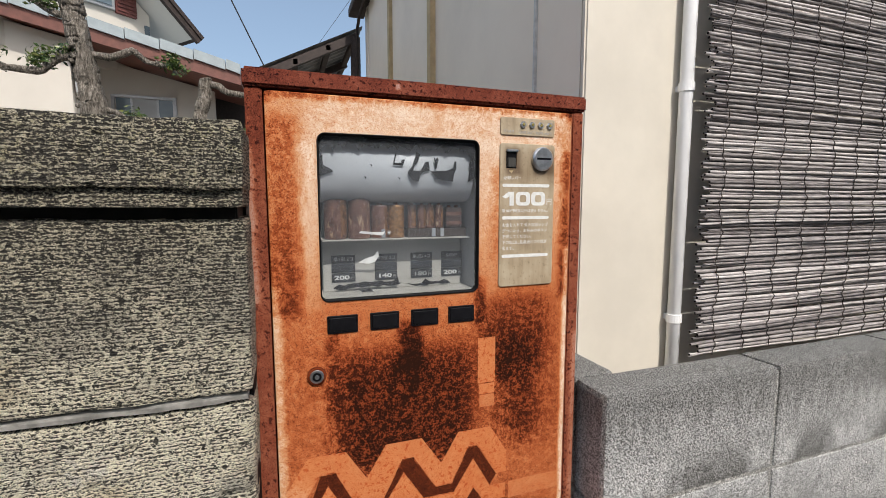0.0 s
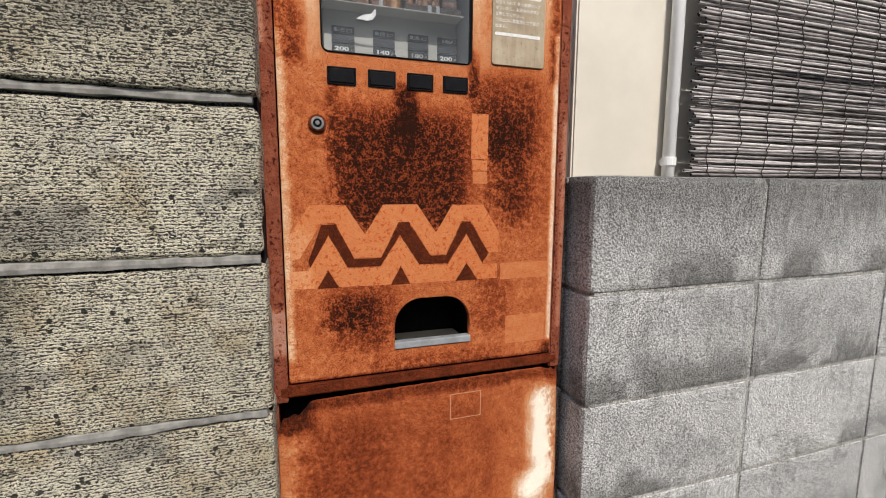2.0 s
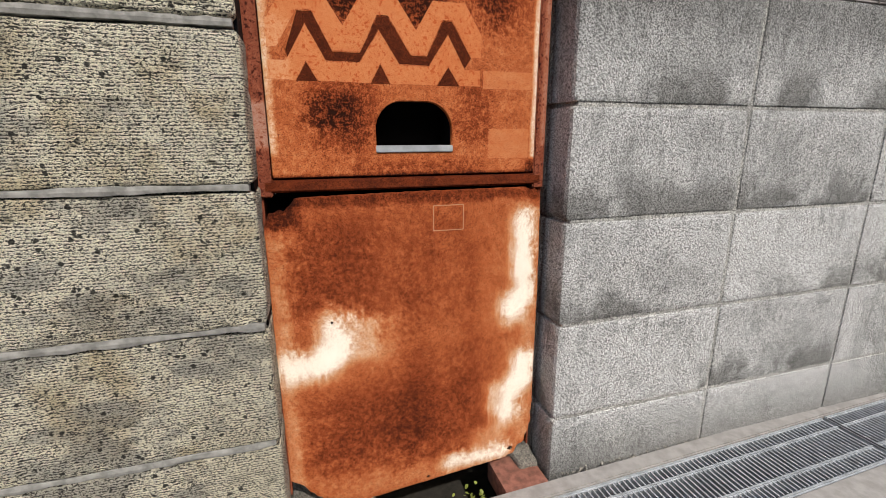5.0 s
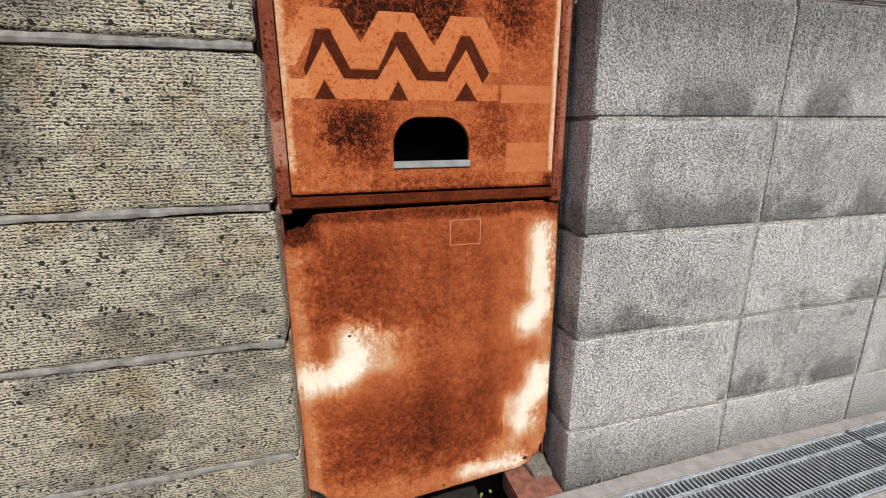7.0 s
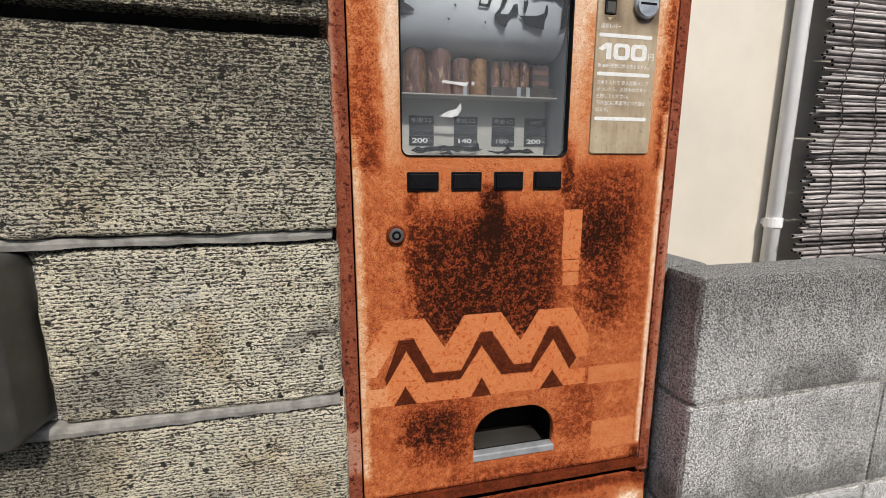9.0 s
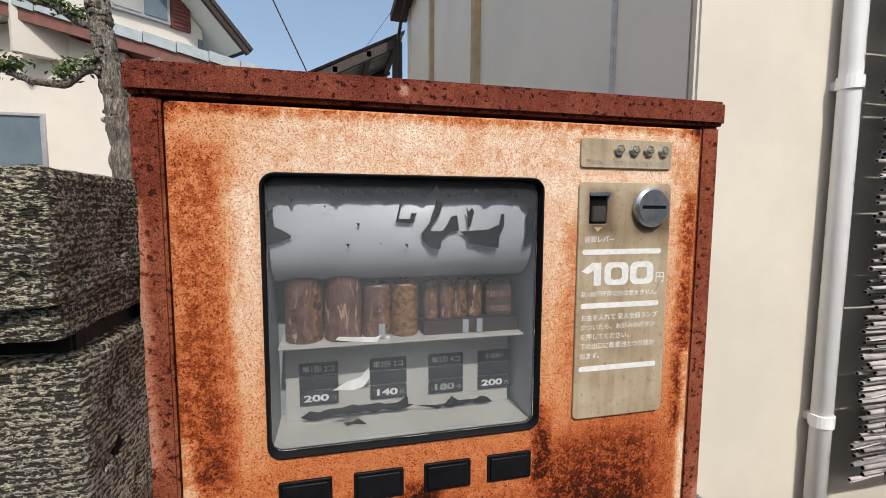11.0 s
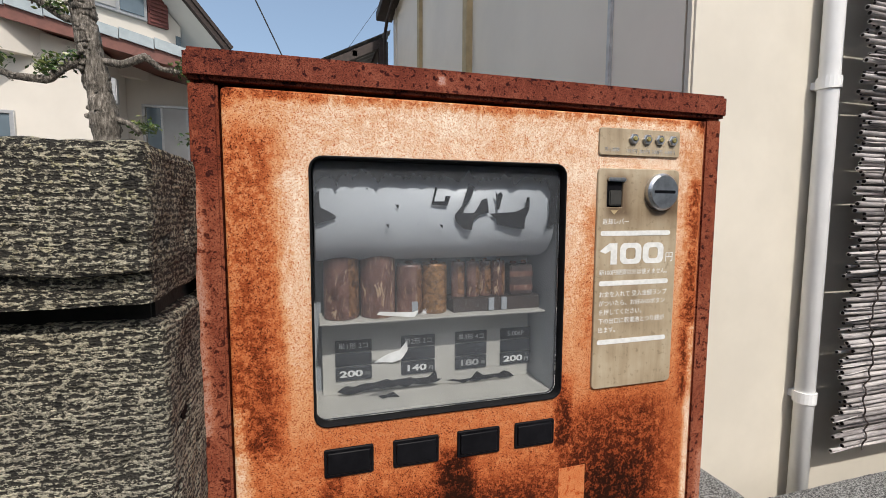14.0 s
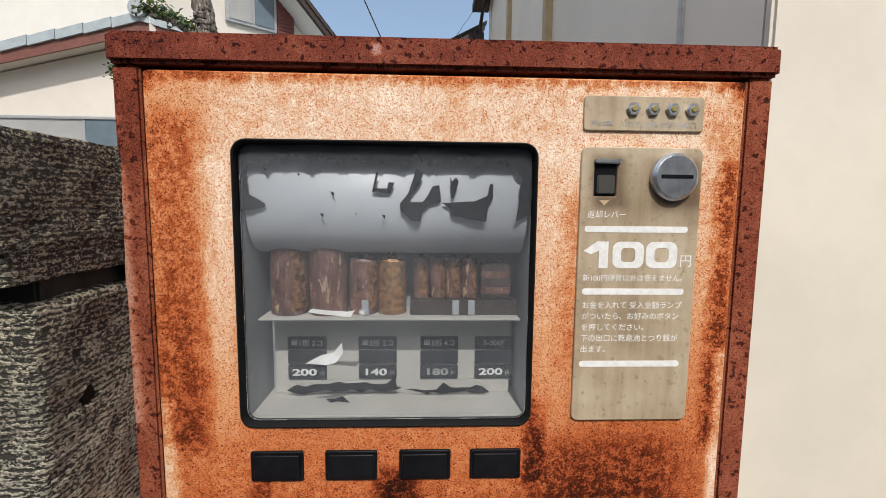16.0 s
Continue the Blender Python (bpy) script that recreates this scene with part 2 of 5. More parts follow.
def concrete(name, colour, dark, stain=(0.0, 0.0), bump=0.5, scale=5.0):
    """Cast concrete with open grain, and soot that has run down from its top. stain: heights between which the soot begins and is full."""
    g = Nodes(name, 0.93)
    grain, big, sand = g.noise(540, 2, 0.6), g.noise(scale, 6, 0.68), g.noise(1000, 2, 0.6)
    runs, lump = g.noise(1.0, 6, 0.7, g.stretch(60, 60, 11.0)), g.noise(250, 2, 0.6)
    light = tuple(min(1.0, c * 1.6) for c in colour)
    out = g.mix(g.step(g.plus(g.mul(grain, 0.50), g.plus(g.mul(sand, 0.3), g.mul(lump, 0.2))), 0.425, 0.565), tuple(c * 0.20 for c in colour), light)
    out = g.mix(g.step(g.plus(g.mul(big, 0.60), g.mul(runs, 0.40)), 0.47, 0.62, 0.0, 0.60), out, (0.42, 0.42, 0.41), "MULTIPLY")
    out = g.mix(g.mul(g.random, 0.22), out, dark)
    if stain[1] > stain[0]:
        # damp that rises in the lower half of each course, and from the ground
        low = g.math("FRACT", g.mul(g.plus(g.z, 0.0695), 5.0))
        damp = g.mul(g.step(g.plus(low, g.mul(g.math("SUBTRACT", runs, 0.5), 0.7)), 0.50, 0.12), g.step(g.noise(6.5, 4), 0.42, 0.60))
        out = g.mix(g.mul(damp, 0.85), out, (0.32, 0.315, 0.30), "MULTIPLY")
        out = g.mix(g.step(g.plus(g.z, g.mul(runs, 0.10)), 0.20, 0.03, 0.0, 0.8), out, (0.40, 0.39, 0.37), "MULTIPLY")
    if stain[1] > stain[0]:
        top = g.step(g.plus(g.z, g.mul(g.math("SUBTRACT", runs, 0.5), 0.20)), *stain)
        out = g.mix(g.mul(top, 0.8), out, g.mix(g.step(grain, 0.46, 0.54), tuple(c * 0.2 for c in dark), tuple(c * 2.2 for c in dark)))
    out = g.mix(g.step(g.noise(330, 2), 0.57, 0.62, 0.0, 0.85), out, (0.045, 0.045, 0.042))
    out = g.mix(g.step(g.noise(150, 2), 0.70, 0.74, 0.0, 0.7), out, (0.62, 0.60, 0.57))
    return g.done(out, g.plus(grain, g.mul(sand, 0.6)), bump, 0.004)


TUFF = stone_tuff()
MORTAR = concrete("grey_mortar", (0.46, 0.45, 0.42), (0.14, 0.13, 0.12))
BLOCK = concrete("grey_concrete_block", (0.67, 0.655, 0.615), (0.13, 0.128, 0.12), (0.74, 0.93), 0.8, 5.5)
DRAIN = plain("pale_drain_concrete", (0.32, 0.30, 0.28), 0.92, scale=34, vary=0.28, bump=0.3)
ASPHALT = concrete("grey_asphalt", (0.06, 0.06, 0.062), (0.035, 0.035, 0.035), bump=0.8)
# unseen yard soil, kept pale to bounce warm light onto the siding
SOIL = plain("pale_bounce_soil", (0.30, 0.27, 0.22), 0.95, vary=0.5, bump=0.6)
NEAR_BLACK = plain("near_black_brown", (0.03, 0.025, 0.018), 0.95, vary=0.5, bump=0.6)
GRAVEL = concrete("coarse_gravel", (0.36, 0.33, 0.28), (0.14, 0.12, 0.10), bump=1.0, scale=40)
CREAM = plain("cream_painted_wall", (0.68, 0.63, 0.54), 0.6, scale=4.5, vary=0.12, bump=0.05)
SIDING = plain("grey_metal_siding", (0.84, 0.76, 0.65), 0.5, scale=2.5, vary=0.10, bump=0.05)
TAN = plain("tan_cover_strip", (0.52, 0.40, 0.22), 0.6, scale=20, vary=0.25)
WHITE_STRIP = plain("pale_cover_strip", (0.62, 0.62, 0.60), 0.5)
PIPE = plain("white_plastic_pipe", (0.86, 0.86, 0.86), 0.35, scale=12, vary=0.08, bump=0.03)
BLACK = plain("black_plastic", (0.010, 0.010, 0.012), 0.38, scale=80, vary=0.4, bump=0.06)
RUBBER = plain("black_rubber", (0.006, 0.006, 0.007), 0.75)
RUBBER.node_tree.nodes["Principled BSDF"].inputs["Specular IOR Level"].default_value = 0.15
STEEL = plain("scratched_steel", (0.80, 0.80, 0.80), 0.30, 1.0, 90, 0.35, 0.1)
GALV = plain("galvanised_steel", (0.54, 0.56, 0.58), 0.45, 0.55, 40, 0.3, 0.1)
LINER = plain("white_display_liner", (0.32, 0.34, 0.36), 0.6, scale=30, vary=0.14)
BOARD = plain("yellowed_white_board", (0.45, 0.435, 0.395), 0.65, scale=26, vary=0.16)
COVER = plain("white_lamp_cover", (0.50, 0.52, 0.545), 0.45, scale=24, vary=0.12)
FILM = plain("dark_torn_film", (0.010, 0.011, 0.014), 0.8, scale=90, vary=0.4, bump=0.0)
# black put on recessed faces to stand for the shade inside them
VOID = plain("recess_shade_black", (0.006, 0.005, 0.005), 0.9)
for m in (FILM, VOID, BLACK):
    m.node_tree.nodes["Principled BSDF"].inputs["Specular IOR Level"].default_value = 0.08
SCRAP = plain("silvery_torn_tape", (0.62, 0.64, 0.64), 0.4, scale=70, vary=0.25)
TAG = plain("black_price_tag", (0.018, 0.022, 0.028), 0.5, scale=120, vary=0.5)
INK = plain("white_ink", (0.74, 0.74, 0.72), 0.6, scale=160, vary=0.18)
INK_DIM = plain("worn_white_ink", (0.36, 0.36, 0.35), 0.6, scale=160, vary=0.3)
LAMP = plain("yellowed_indicator", (0.30, 0.25, 0.09), 0.25)
HOUSE = plain("cream_house_render", (0.60, 0.56, 0.50), 0.8, scale=2.5, vary=0.06)
HOUSE_BACK = plain("white_house_render", (0.62, 0.60, 0.56), 0.8, scale=3.0, vary=0.06)
TILE = plain("glazed_grey_roof_tile", (0.34, 0.39, 0.41), 0.35, scale=9, vary=0.18)
BARGE = plain("red_brown_barge_board", (0.17, 0.062, 0.045), 0.55, scale=14, vary=0.3)
SHUTTER = plain("red_brown_shutter", (0.16, 0.05, 0.042), 0.5, scale=30, vary=0.3)
ALU = plain("grey_window_frame", (0.42, 0.42, 0.42), 0.4, 0.5, 30, 0.15)
PANE = plain("dull_window_glass", (0.13, 0.17, 0.20), 0.12, scale=3, vary=0.2, bump=0.0)
PANE_FROST = plain("frosted_window_glass", (0.34, 0.34, 0.33), 0.3, scale=3, vary=0.15, bump=0.0)
CORRUGATED = plain("smoky_corrugated_sheet", (0.24, 0.23, 0.22), 0.5, scale=12, vary=0.5)
BEAM = plain("dark_stained_beam", (0.045, 0.03, 0.025), 0.7, scale=30, vary=0.4)
CABLE = plain("black_cable", (0.01, 0.01, 0.01), 0.6)


def panel_brass():
    g = Nodes("tan_metal_panel", 0.5)
    n, s, runs = g.noise(14, 5), g.noise(160, 4, 0.7), g.noise(1.0, 3, 0.6, g.stretch(110, 110, 9))
    colour = g.ramp(g.plus(g.mul(n, 0.6), g.mul(runs, 0.4)), [(0.32, (0.20, 0.145, 0.085)), (0.5, (0.36, 0.285, 0.19)), (0.68, (0.47, 0.40, 0.29))])
    dirt = g.patch(0.40, 0.485, 1.262, 1.312, 0.012, n)
    colour = g.mix(g.mul(dirt, 0.35), colour, (0.16, 0.11, 0.06))
    for halo in (g.patch(0.399, 0.425, 1.272, 1.314, 0.005, n), g.patch(0.444, 0.484, 1.272, 1.312, 0.006, n)):
        colour = g.mix(g.mul(halo, 0.75), colour, (0.08, 0.042, 0.018))
    colour = g.mix(g.step(s, 0.56, 0.66, 0.0, 0.6), colour, (0.20, 0.15, 0.09))
    return g.done(colour, s, 0.15, 0.0006)


PANEL = panel_brass()


def battery_skin():
    g = Nodes("rusted_battery_case", 0.38)
    n, s = g.noise(70, 4), g.noise(420, 4, 0.7)
    colour = g.ramp(g.plus(g.mul(n, 0.6), g.mul(s, 0.4)), [(0.36, (0.05, 0.022, 0.017)), (0.5, (0.13, 0.062, 0.048)), (0.62, (0.22, 0.12, 0.092))])
    wrap = g.noise(1.0, 4, 0.65, g.stretch(240, 240, 60), 0.8)
    colour = g.mix(g.step(wrap, 0.57, 0.63, 0.0, 0.85), colour, g.mix(s, (0.30, 0.16, 0.07), (0.62, 0.48, 0.34)))
    g.bsdf.inputs["Coat Weight"].default_value = 0.5
    return g.done(colour, s, 0.4, 0.0008)


BATTERY = battery_skin()
FOIL = plain("tarnished_gold_foil", (0.40, 0.20, 0.10), 0.35, 0.4, 260, 0.85, 0.3)
GOLD = plain("crinkled_golden_wrap", (0.46, 0.24, 0.10), 0.3, 0.4, 220, 0.75, 0.5)


def reed_skin():
    g = Nodes("weathered_grey_reed", 0.75)
    n = g.noise(1.0, 5, 0.7, g.stretch(30, 260, 260))
    tone = g.plus(g.mul(n, 0.7), g.mul(g.random, 0.3))
    return g.done(g.ramp(tone, [(0.28, (0.05, 0.042, 0.04)), (0.46, (0.26, 0.235, 0.23)), (0.70, (0.60, 0.56, 0.54))]), n, 0.4, 0.001)


REED = reed_skin()


def bark_skin():
    g = Nodes("grey_flaking_bark", 0.95)
    n, s = g.noise(1.0, 6, 0.75, g.stretch(130, 130, 26)), g.noise(160, 4)
    return g.done(g.ramp(n, [(0.36, (0.04, 0.033, 0.026)), (0.52, (0.20, 0.175, 0.145)), (0.64, (0.42, 0.38, 0.33))]), g.plus(n, g.mul(s, 0.4)), 1.0, 0.012)


BARK = bark_skin()


def leaf_skin():
    g = Nodes("dark_glossy_leaf", 0.4)
    return g.done(g.ramp(g.island, [(0.0, (0.02, 0.05, 0.012)), (0.6, (0.06, 0.11, 0.022)), (1.0, (0.15, 0.17, 0.045))]))


LEAF = leaf_skin()


def glass_skin():
    m = bpy.data.materials.new("dusty_clear_glass")
    m.use_nodes = True
    t = m.node_tree
    t.nodes.remove(t.nodes["Principled BSDF"])
    clear, gloss, dust = t.nodes.new("ShaderNodeBsdfTransparent"), t.nodes.new("ShaderNodeBsdfGlossy"), t.nodes.new("ShaderNodeBsdfDiffuse")
    gloss.inputs["Roughness"].default_value = 0.03
    dust.inputs["Color"].default_value = (0.55, 0.58, 0.62, 1)
    clear.inputs["Color"].default_value = (0.90, 0.92, 0.94, 1)
    fres, a, b, n = t.nodes.new("ShaderNodeFresnel"), t.nodes.new("ShaderNodeMixShader"), t.nodes.new("ShaderNodeMixShader"), t.nodes.new("ShaderNodeTexNoise")
    n.inputs["Scale"].default_value, n.inputs["Detail"].default_value = 18, 5
    r = t.nodes.new("ShaderNodeMapRange")
    r.inputs[1].default_value, r.inputs[2].default_value, r.inputs[3].default_value, r.inputs[4].default_value = 0.35, 0.7, 0.03, 0.06
    fres.inputs[0].default_value = 1.30
    t.links.new(n.outputs[0], r.inputs[0])
    t.links.new(r.outputs[0], a.inputs[0])
    t.links.new(clear.outputs[0], a.inputs[1])
    t.links.new(dust.outputs[0], a.inputs[2])
    t.links.new(fres.outputs[0], b.inputs[0])
    t.links.new(a.outputs[0], b.inputs[1])
    t.links.new(gloss.outputs[0], b.inputs[2])
    t.links.new(b.outputs[0], t.nodes["Material Output"].inputs[0])
    return m


GLASS = glass_skin()


# ---- mesh helpers ----
def part(name, shape, material, parent=None, label="", smooth=False):
    """Links a bmesh or mesh, built in world metres, as one mesh object, under parent if there is one."""
    if isinstance(shape, bmesh.types.BMesh):
        mesh = bpy.data.meshes.new(name)
        shape.to_mesh(mesh)
        shape.free()
    else:
        mesh = shape
    mesh.name = name
    mesh.materials.clear()
    mesh.materials.append(material)
    if smooth:
        mesh.polygons.foreach_set("use_smooth", [True] * len(mesh.polygons))
    ob = new(name, mesh)
    if parent is not None:
        ob.parent = parent
        up, m = parent, Matrix()
        while up is not None:
            m = up.matrix_basis @ m if up.parent is None else up.matrix_parent_inverse @ up.matrix_basis @ m
            up = up.parent
        ob.matrix_parent_inverse = m.inverted()
    if label:
        ob["label"] = label
    return ob


def thing(name, at, label, category, group="", kind=""):
    ob = new(name)
    ob.matrix_basis = pose(*at)
    ob.empty_display_size = 0.05
    return tagged(ob, label, category, group, kind)


def box(x0, x1, y0, y1, z0, z1, bevel=0.002, bm=None):
    """A box with softened edges."""
    bm = bm or bmesh.new()
    made = bmesh.ops.create_cube(bm, size=1.0, matrix=Matrix.LocRotScale(((x0 + x1) / 2, (y0 + y1) / 2, (z0 + z1) / 2), None, (x1 - x0, y1 - y0, z1 - z0)))
    if bevel:
        edges = list({e for v in made["verts"] for e in v.link_edges})
        bmesh.ops.bevel(bm, geom=edges, offset=bevel, segments=2, affect="EDGES")
    return bm


def rough_box(x0, x1, y0, y1, z0, z1, r, step, amp, seed, pit=0.0):
    """A worn stone: a finely divided box with rounded, uneven edges, dents and pits."""
    bm = bmesh.new()
    lo, hi = Vector((x0, y0, z0)), Vector((x1, y1, z1))
    n = [max(2, min(160, round((hi[k] - lo[k]) / step))) for k in range(3)]
    seen = {}

    def vert(i, j, k):
        key = (i, j, k)
        if key not in seen:
            p = Vector((x0 + (x1 - x0) * i / n[0], y0 + (y1 - y0) * j / n[1], z0 + (z1 - z0) * k / n[2]))
            q = Vector([min(max(p[a], lo[a] + r), hi[a] - r) for a in range(3)])
            d = p - q
            nrm = d.normalized() if d.length > 1e-9 else Vector((0, 0, 1))
            s = p * 1.0 + Vector((seed * 3.7, 0, 0))
            off = amp * (noise.noise(s * 14) + 0.6 * noise.noise(s * 45))
            if pit:
                h = noise.noise(s * 60)
                off -= pit * max(0.0, h - 0.38) * 4
            p = q + nrm * (min(d.length, r) if d.length else 0) + nrm * off
            seen[key] = bm.verts.new(p)
        return seen[key]

    for a in range(3):
        b, c = (a + 1) % 3, (a + 2) % 3
        for side in (0, n[a]):
            for u in range(n[b]):
                for v in range(n[c]):
                    quad = []
                    for du, dv in ((0, 0), (1, 0), (1, 1), (0, 1)):
                        idx = [0, 0, 0]
                        idx[a], idx[b], idx[c] = side, u + du, v + dv
                        quad.append(vert(*idx))
                    bm.faces.new(quad if side else quad[::-1])
    return bm


def tube(points, radii, sides=8, bm=None, caps=True):
    """A bent, tapered rod through points."""
    bm = bm or bmesh.new()
    rings, q, last = [], None, None
    for k, p in enumerate(points):
        a, b = Vector(points[max(k - 1, 0)]), Vector(points[min(k + 1, len(points) - 1)])
        ahead = (b - a).normalized()
        q = ahead.to_track_quat("Z", "Y") if q is None else last.rotation_difference(ahead) @ q
        last = ahead
        r = radii[k] if isinstance(radii, (list, tuple)) else radii
        rings.append([bm.verts.new(Vector(p) + q @ Vector((r * math.cos(2 * math.pi * s / sides), r * math.sin(2 * math.pi * s / sides), 0))) for s in range(sides)])
    for ra, rb in zip(rings, rings[1:]):
        for s in range(sides):
            bm.faces.new((ra[s], ra[(s + 1) % sides], rb[(s + 1) % sides], rb[s]))
    if caps:
        bm.faces.new(rings[0][::-1])
        bm.faces.new(rings[-1])
    return bm


def from_curve(data):
    ob = bpy.data.objects.new("tmp", data)
    scene.collection.objects.link(ob)
    bpy.context.view_layer.update()
    mesh = bpy.data.meshes.new_from_object(ob)
    bpy.data.objects.remove(ob)
    return mesh


def stand(mesh, x, y, z):
    """Turns a mesh drawn in x-y upright, to face -y, with its origin at x, y, z."""
    mesh.transform(Matrix.Translation((x, y, z)) @ Matrix.Rotation(radians(90), 4, "X"))
    return mesh


def plate(outlines, y, thick, bevel=0.0):
    """An upright sheet with its front at y, from closed outlines in x and z; inner outlines become holes."""
    c = bpy.data.curves.new("tmp", "CURVE")
    c.dimensions, c.fill_mode = "2D", "BOTH"
    c.extrude, c.bevel_depth, c.bevel_resolution = thick / 2 - bevel, bevel, 1
    c.offset = -bevel
    for pts in outlines:
        sp = c.splines.new("POLY")
        sp.points.add(len(pts) - 1)
        for p, q in zip(sp.points, pts):
            p.co = (q[0], q[1], 0, 1)
        sp.use_cyclic_u = True
    return stand(from_curve(c), 0, y + thick / 2, 0)


def rounded(x0, x1, z0, z1, r, n=6):
    out = []
    for cx, cz, a0 in ((x1 - r, z1 - r, 0), (x0 + r, z1 - r, 90), (x0 + r, z0 + r, 180), (x1 - r, z0 + r, 270)):
        out += [(cx + r * math.cos(radians(a0 + 90 * k / n)), cz + r * math.sin(radians(a0 + 90 * k / n))) for k in range(n + 1)]
    return out


def words(body, x, y, z, size, wide=1.0, align="LEFT", bold=0.0):
    c = bpy.data.curves.new("tmp", "FONT")
    c.body, c.size, c.align_x, c.extrude, c.offset = body, size, align, 0.0001, bold
    m = from_curve(c)
    m.transform(Matrix.Diagonal((wide, 1, 1, 1)))
    return stand(m, x, y, z)


def disc(x, y, z, r, depth, sides=28, bevel=0.0):
    """A round boss that faces -y, with its back at y."""
    bm = tube([(x, y, z), (x, y - depth + bevel, z), (x, y - depth, z)], [r, r, r - bevel], sides)
    return bm


def ragged(points, amp, step, seed):
    """A closed outline whose edges are torn."""
    out = []
    rnd = random.Random(seed)
    for a, b in zip(points, points[1:] + points[:1]):
        n = max(1, int(math.dist(a, b) / step))
        for k in range(n):
            t = k / n
            out.append((a[0] + (b[0] - a[0]) * t + rnd.uniform(-amp, amp), a[1] + (b[1] - a[1]) * t + rnd.uniform(-amp, amp)))
    return out

# ---- ground ----
ground = part("ground", box(-40, 40, -40, -0.42, -0.3, -0.004, 0), ASPHALT)
tagged(ground, "grey asphalt lane in front of the walls", "ground", kind="structure")
yard_shape = box(-40, 40, 0.34, 60, -0.3, -0.01, 0)
box(-40, 0.19, -0.05, 0.339, -0.3, -0.02, 0, yard_shape)
box(0.57, 40, -0.03, 0.339, -0.3, -0.02, 0, yard_shape)
box(-40, 40, -0.42, 0.339, -0.40, -0.305, 0, yard_shape)
yard = part("ground_yard", yard_shape, SOIL)
tagged(yard, "unseen bare soil behind the walls, pale to bounce light", "ground", kind="structure")


def drain_line(x, y):
    """The drain runs a little askew to the wall."""
    return y + 0.035 * (x - 0.54)


def strip(x0, x1, ya, yb, z0, z1):
    bm = bmesh.new()
    v = [bm.verts.new((x, drain_line(x, y), z)) for z in (z0, z1) for x, y in ((x0, ya), (x1, ya), (x1, yb), (x0, yb))]
    for f in ((3, 2, 1, 0), (4, 5, 6, 7), (0, 1, 5, 4), (1, 2, 6, 5), (2, 3, 7, 6), (3, 0, 4, 7)):
        bm.faces.new([v[k] for k in f])
    bmesh.ops.bevel(bm, geom=list(bm.edges), offset=0.003, segments=2, affect="EDGES")
    return bm


drain = thing("drain", (0.5, -0.2, 0.0), "pale concrete roadside drain channel with raised lips", "drain", kind="structure")
part("drain_lip", strip(-6, 8, -0.114, -0.078, -0.20, 0.004), DRAIN, drain)
part("drain_lip", strip(-6, 8, -0.42, -0.268, -0.20, 0.002), DRAIN, drain)
# bed coloured black to paint the shade below the grating
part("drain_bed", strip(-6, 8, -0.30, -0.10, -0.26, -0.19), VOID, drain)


def build_grate(x0, x1, seed):
    grate = thing("drain_grate", (x0, -0.22, 0.0), "galvanised steel bar grating over the roadside drain", "grate", "drain gratings")
    for y in (-0.119, -0.153, -0.224, -0.2625):
        part("carrier_bar", strip(x0 + 0.003, x1 - 0.003, y - 0.0045, y + 0.0045, -0.03, 0.0015), GALV, grate)
    for x in (x0 + 0.006, x1 - 0.006):
        part("end_bar", strip(x - 0.003, x + 0.003, -0.2605, -0.1205, -0.03, 0.001), GALV, grate)
    n = int((x1 - x0) / 0.0120)
    first = None
    for k in range(1, n):
        x = x0 + k * (x1 - x0) / n
        if first is None:
            first = part("cross_bar", strip(x - 0.0014, x + 0.0014, -0.2605, -0.1205, -0.025, 0.0), GALV, grate)
            base = x
        else:
            ob = new("cross_bar", first.data)
            ob.parent, ob.matrix_parent_inverse = grate, first.matrix_parent_inverse
            ob.location = (x - base, 0.035 * (x - base), 0)
    return grate


for k in range(-1, 3):
    build_grate(0.30 + k * 1.0 + 0.002, 1.30 + k * 1.0 - 0.002, k)

# footing under the machine: gravel, a stub of concrete and an open pit
footing = thing("footing", (0.12, -0.03, 0.0), "gravelly concrete footing with rusted anchor under the machine", "footing", kind="structure")
part("gravel_bed", rough_box(0.04, 0.205, -0.077, 0.30, -0.20, -0.010, 0.012, 0.010, 0.006, 3), GRAVEL, footing)
part("anchor_plate", rough_box(0.058, 0.125, -0.072, -0.028, -0.03, 0.010, 0.006, 0.008, 0.003, 5), DARK_RUST, footing, "rusted lump of an anchor plate")
# pit floor and back share a near-black brown
part("pit_bed", box(0.20, 0.56, -0.08, 0.32, -0.30, -0.17, 0.004), NEAR_BLACK, footing)
part("pit_back", box(0.20, 0.56, 0.30, 0.34, -0.20, 0.03, 0.004), NEAR_BLACK, footing)
part("base_plate", rough_box(0.448, 0.545, -0.076, 0.02, -0.05, -0.002, 0.004, 0.010, 0.0012, 7), plain("pinkish_rusted_plate", (0.27, 0.11, 0.075), 0.8, scale=60, vary=0.5, bump=0.4), footing, "rusty red steel base plate")
part("pit_gravel", rough_box(0.50, 0.548, -0.03, 0.10, -0.05, 0.014, 0.008, 0.008, 0.006, 9), GRAVEL, footing)
pebbles = bmesh.new()
rnd = random.Random(11)
for k in range(420):
    x = rnd.uniform(0.56, 2.4)
    r = rnd.uniform(0.0015, 0.0045)
    m = Matrix.Translation((x, drain_line(x, -0.076) + rnd.uniform(-0.004, 0.010), 0.002)) @ Euler((rnd.random() * 6, rnd.random() * 6, 0)).to_matrix().to_4x4() @ Matrix.Diagonal((r, r * 0.7, r * 0.6, 1))
    bmesh.ops.create_icosphere(pebbles, subdivisions=1, radius=1.0, matrix=m)
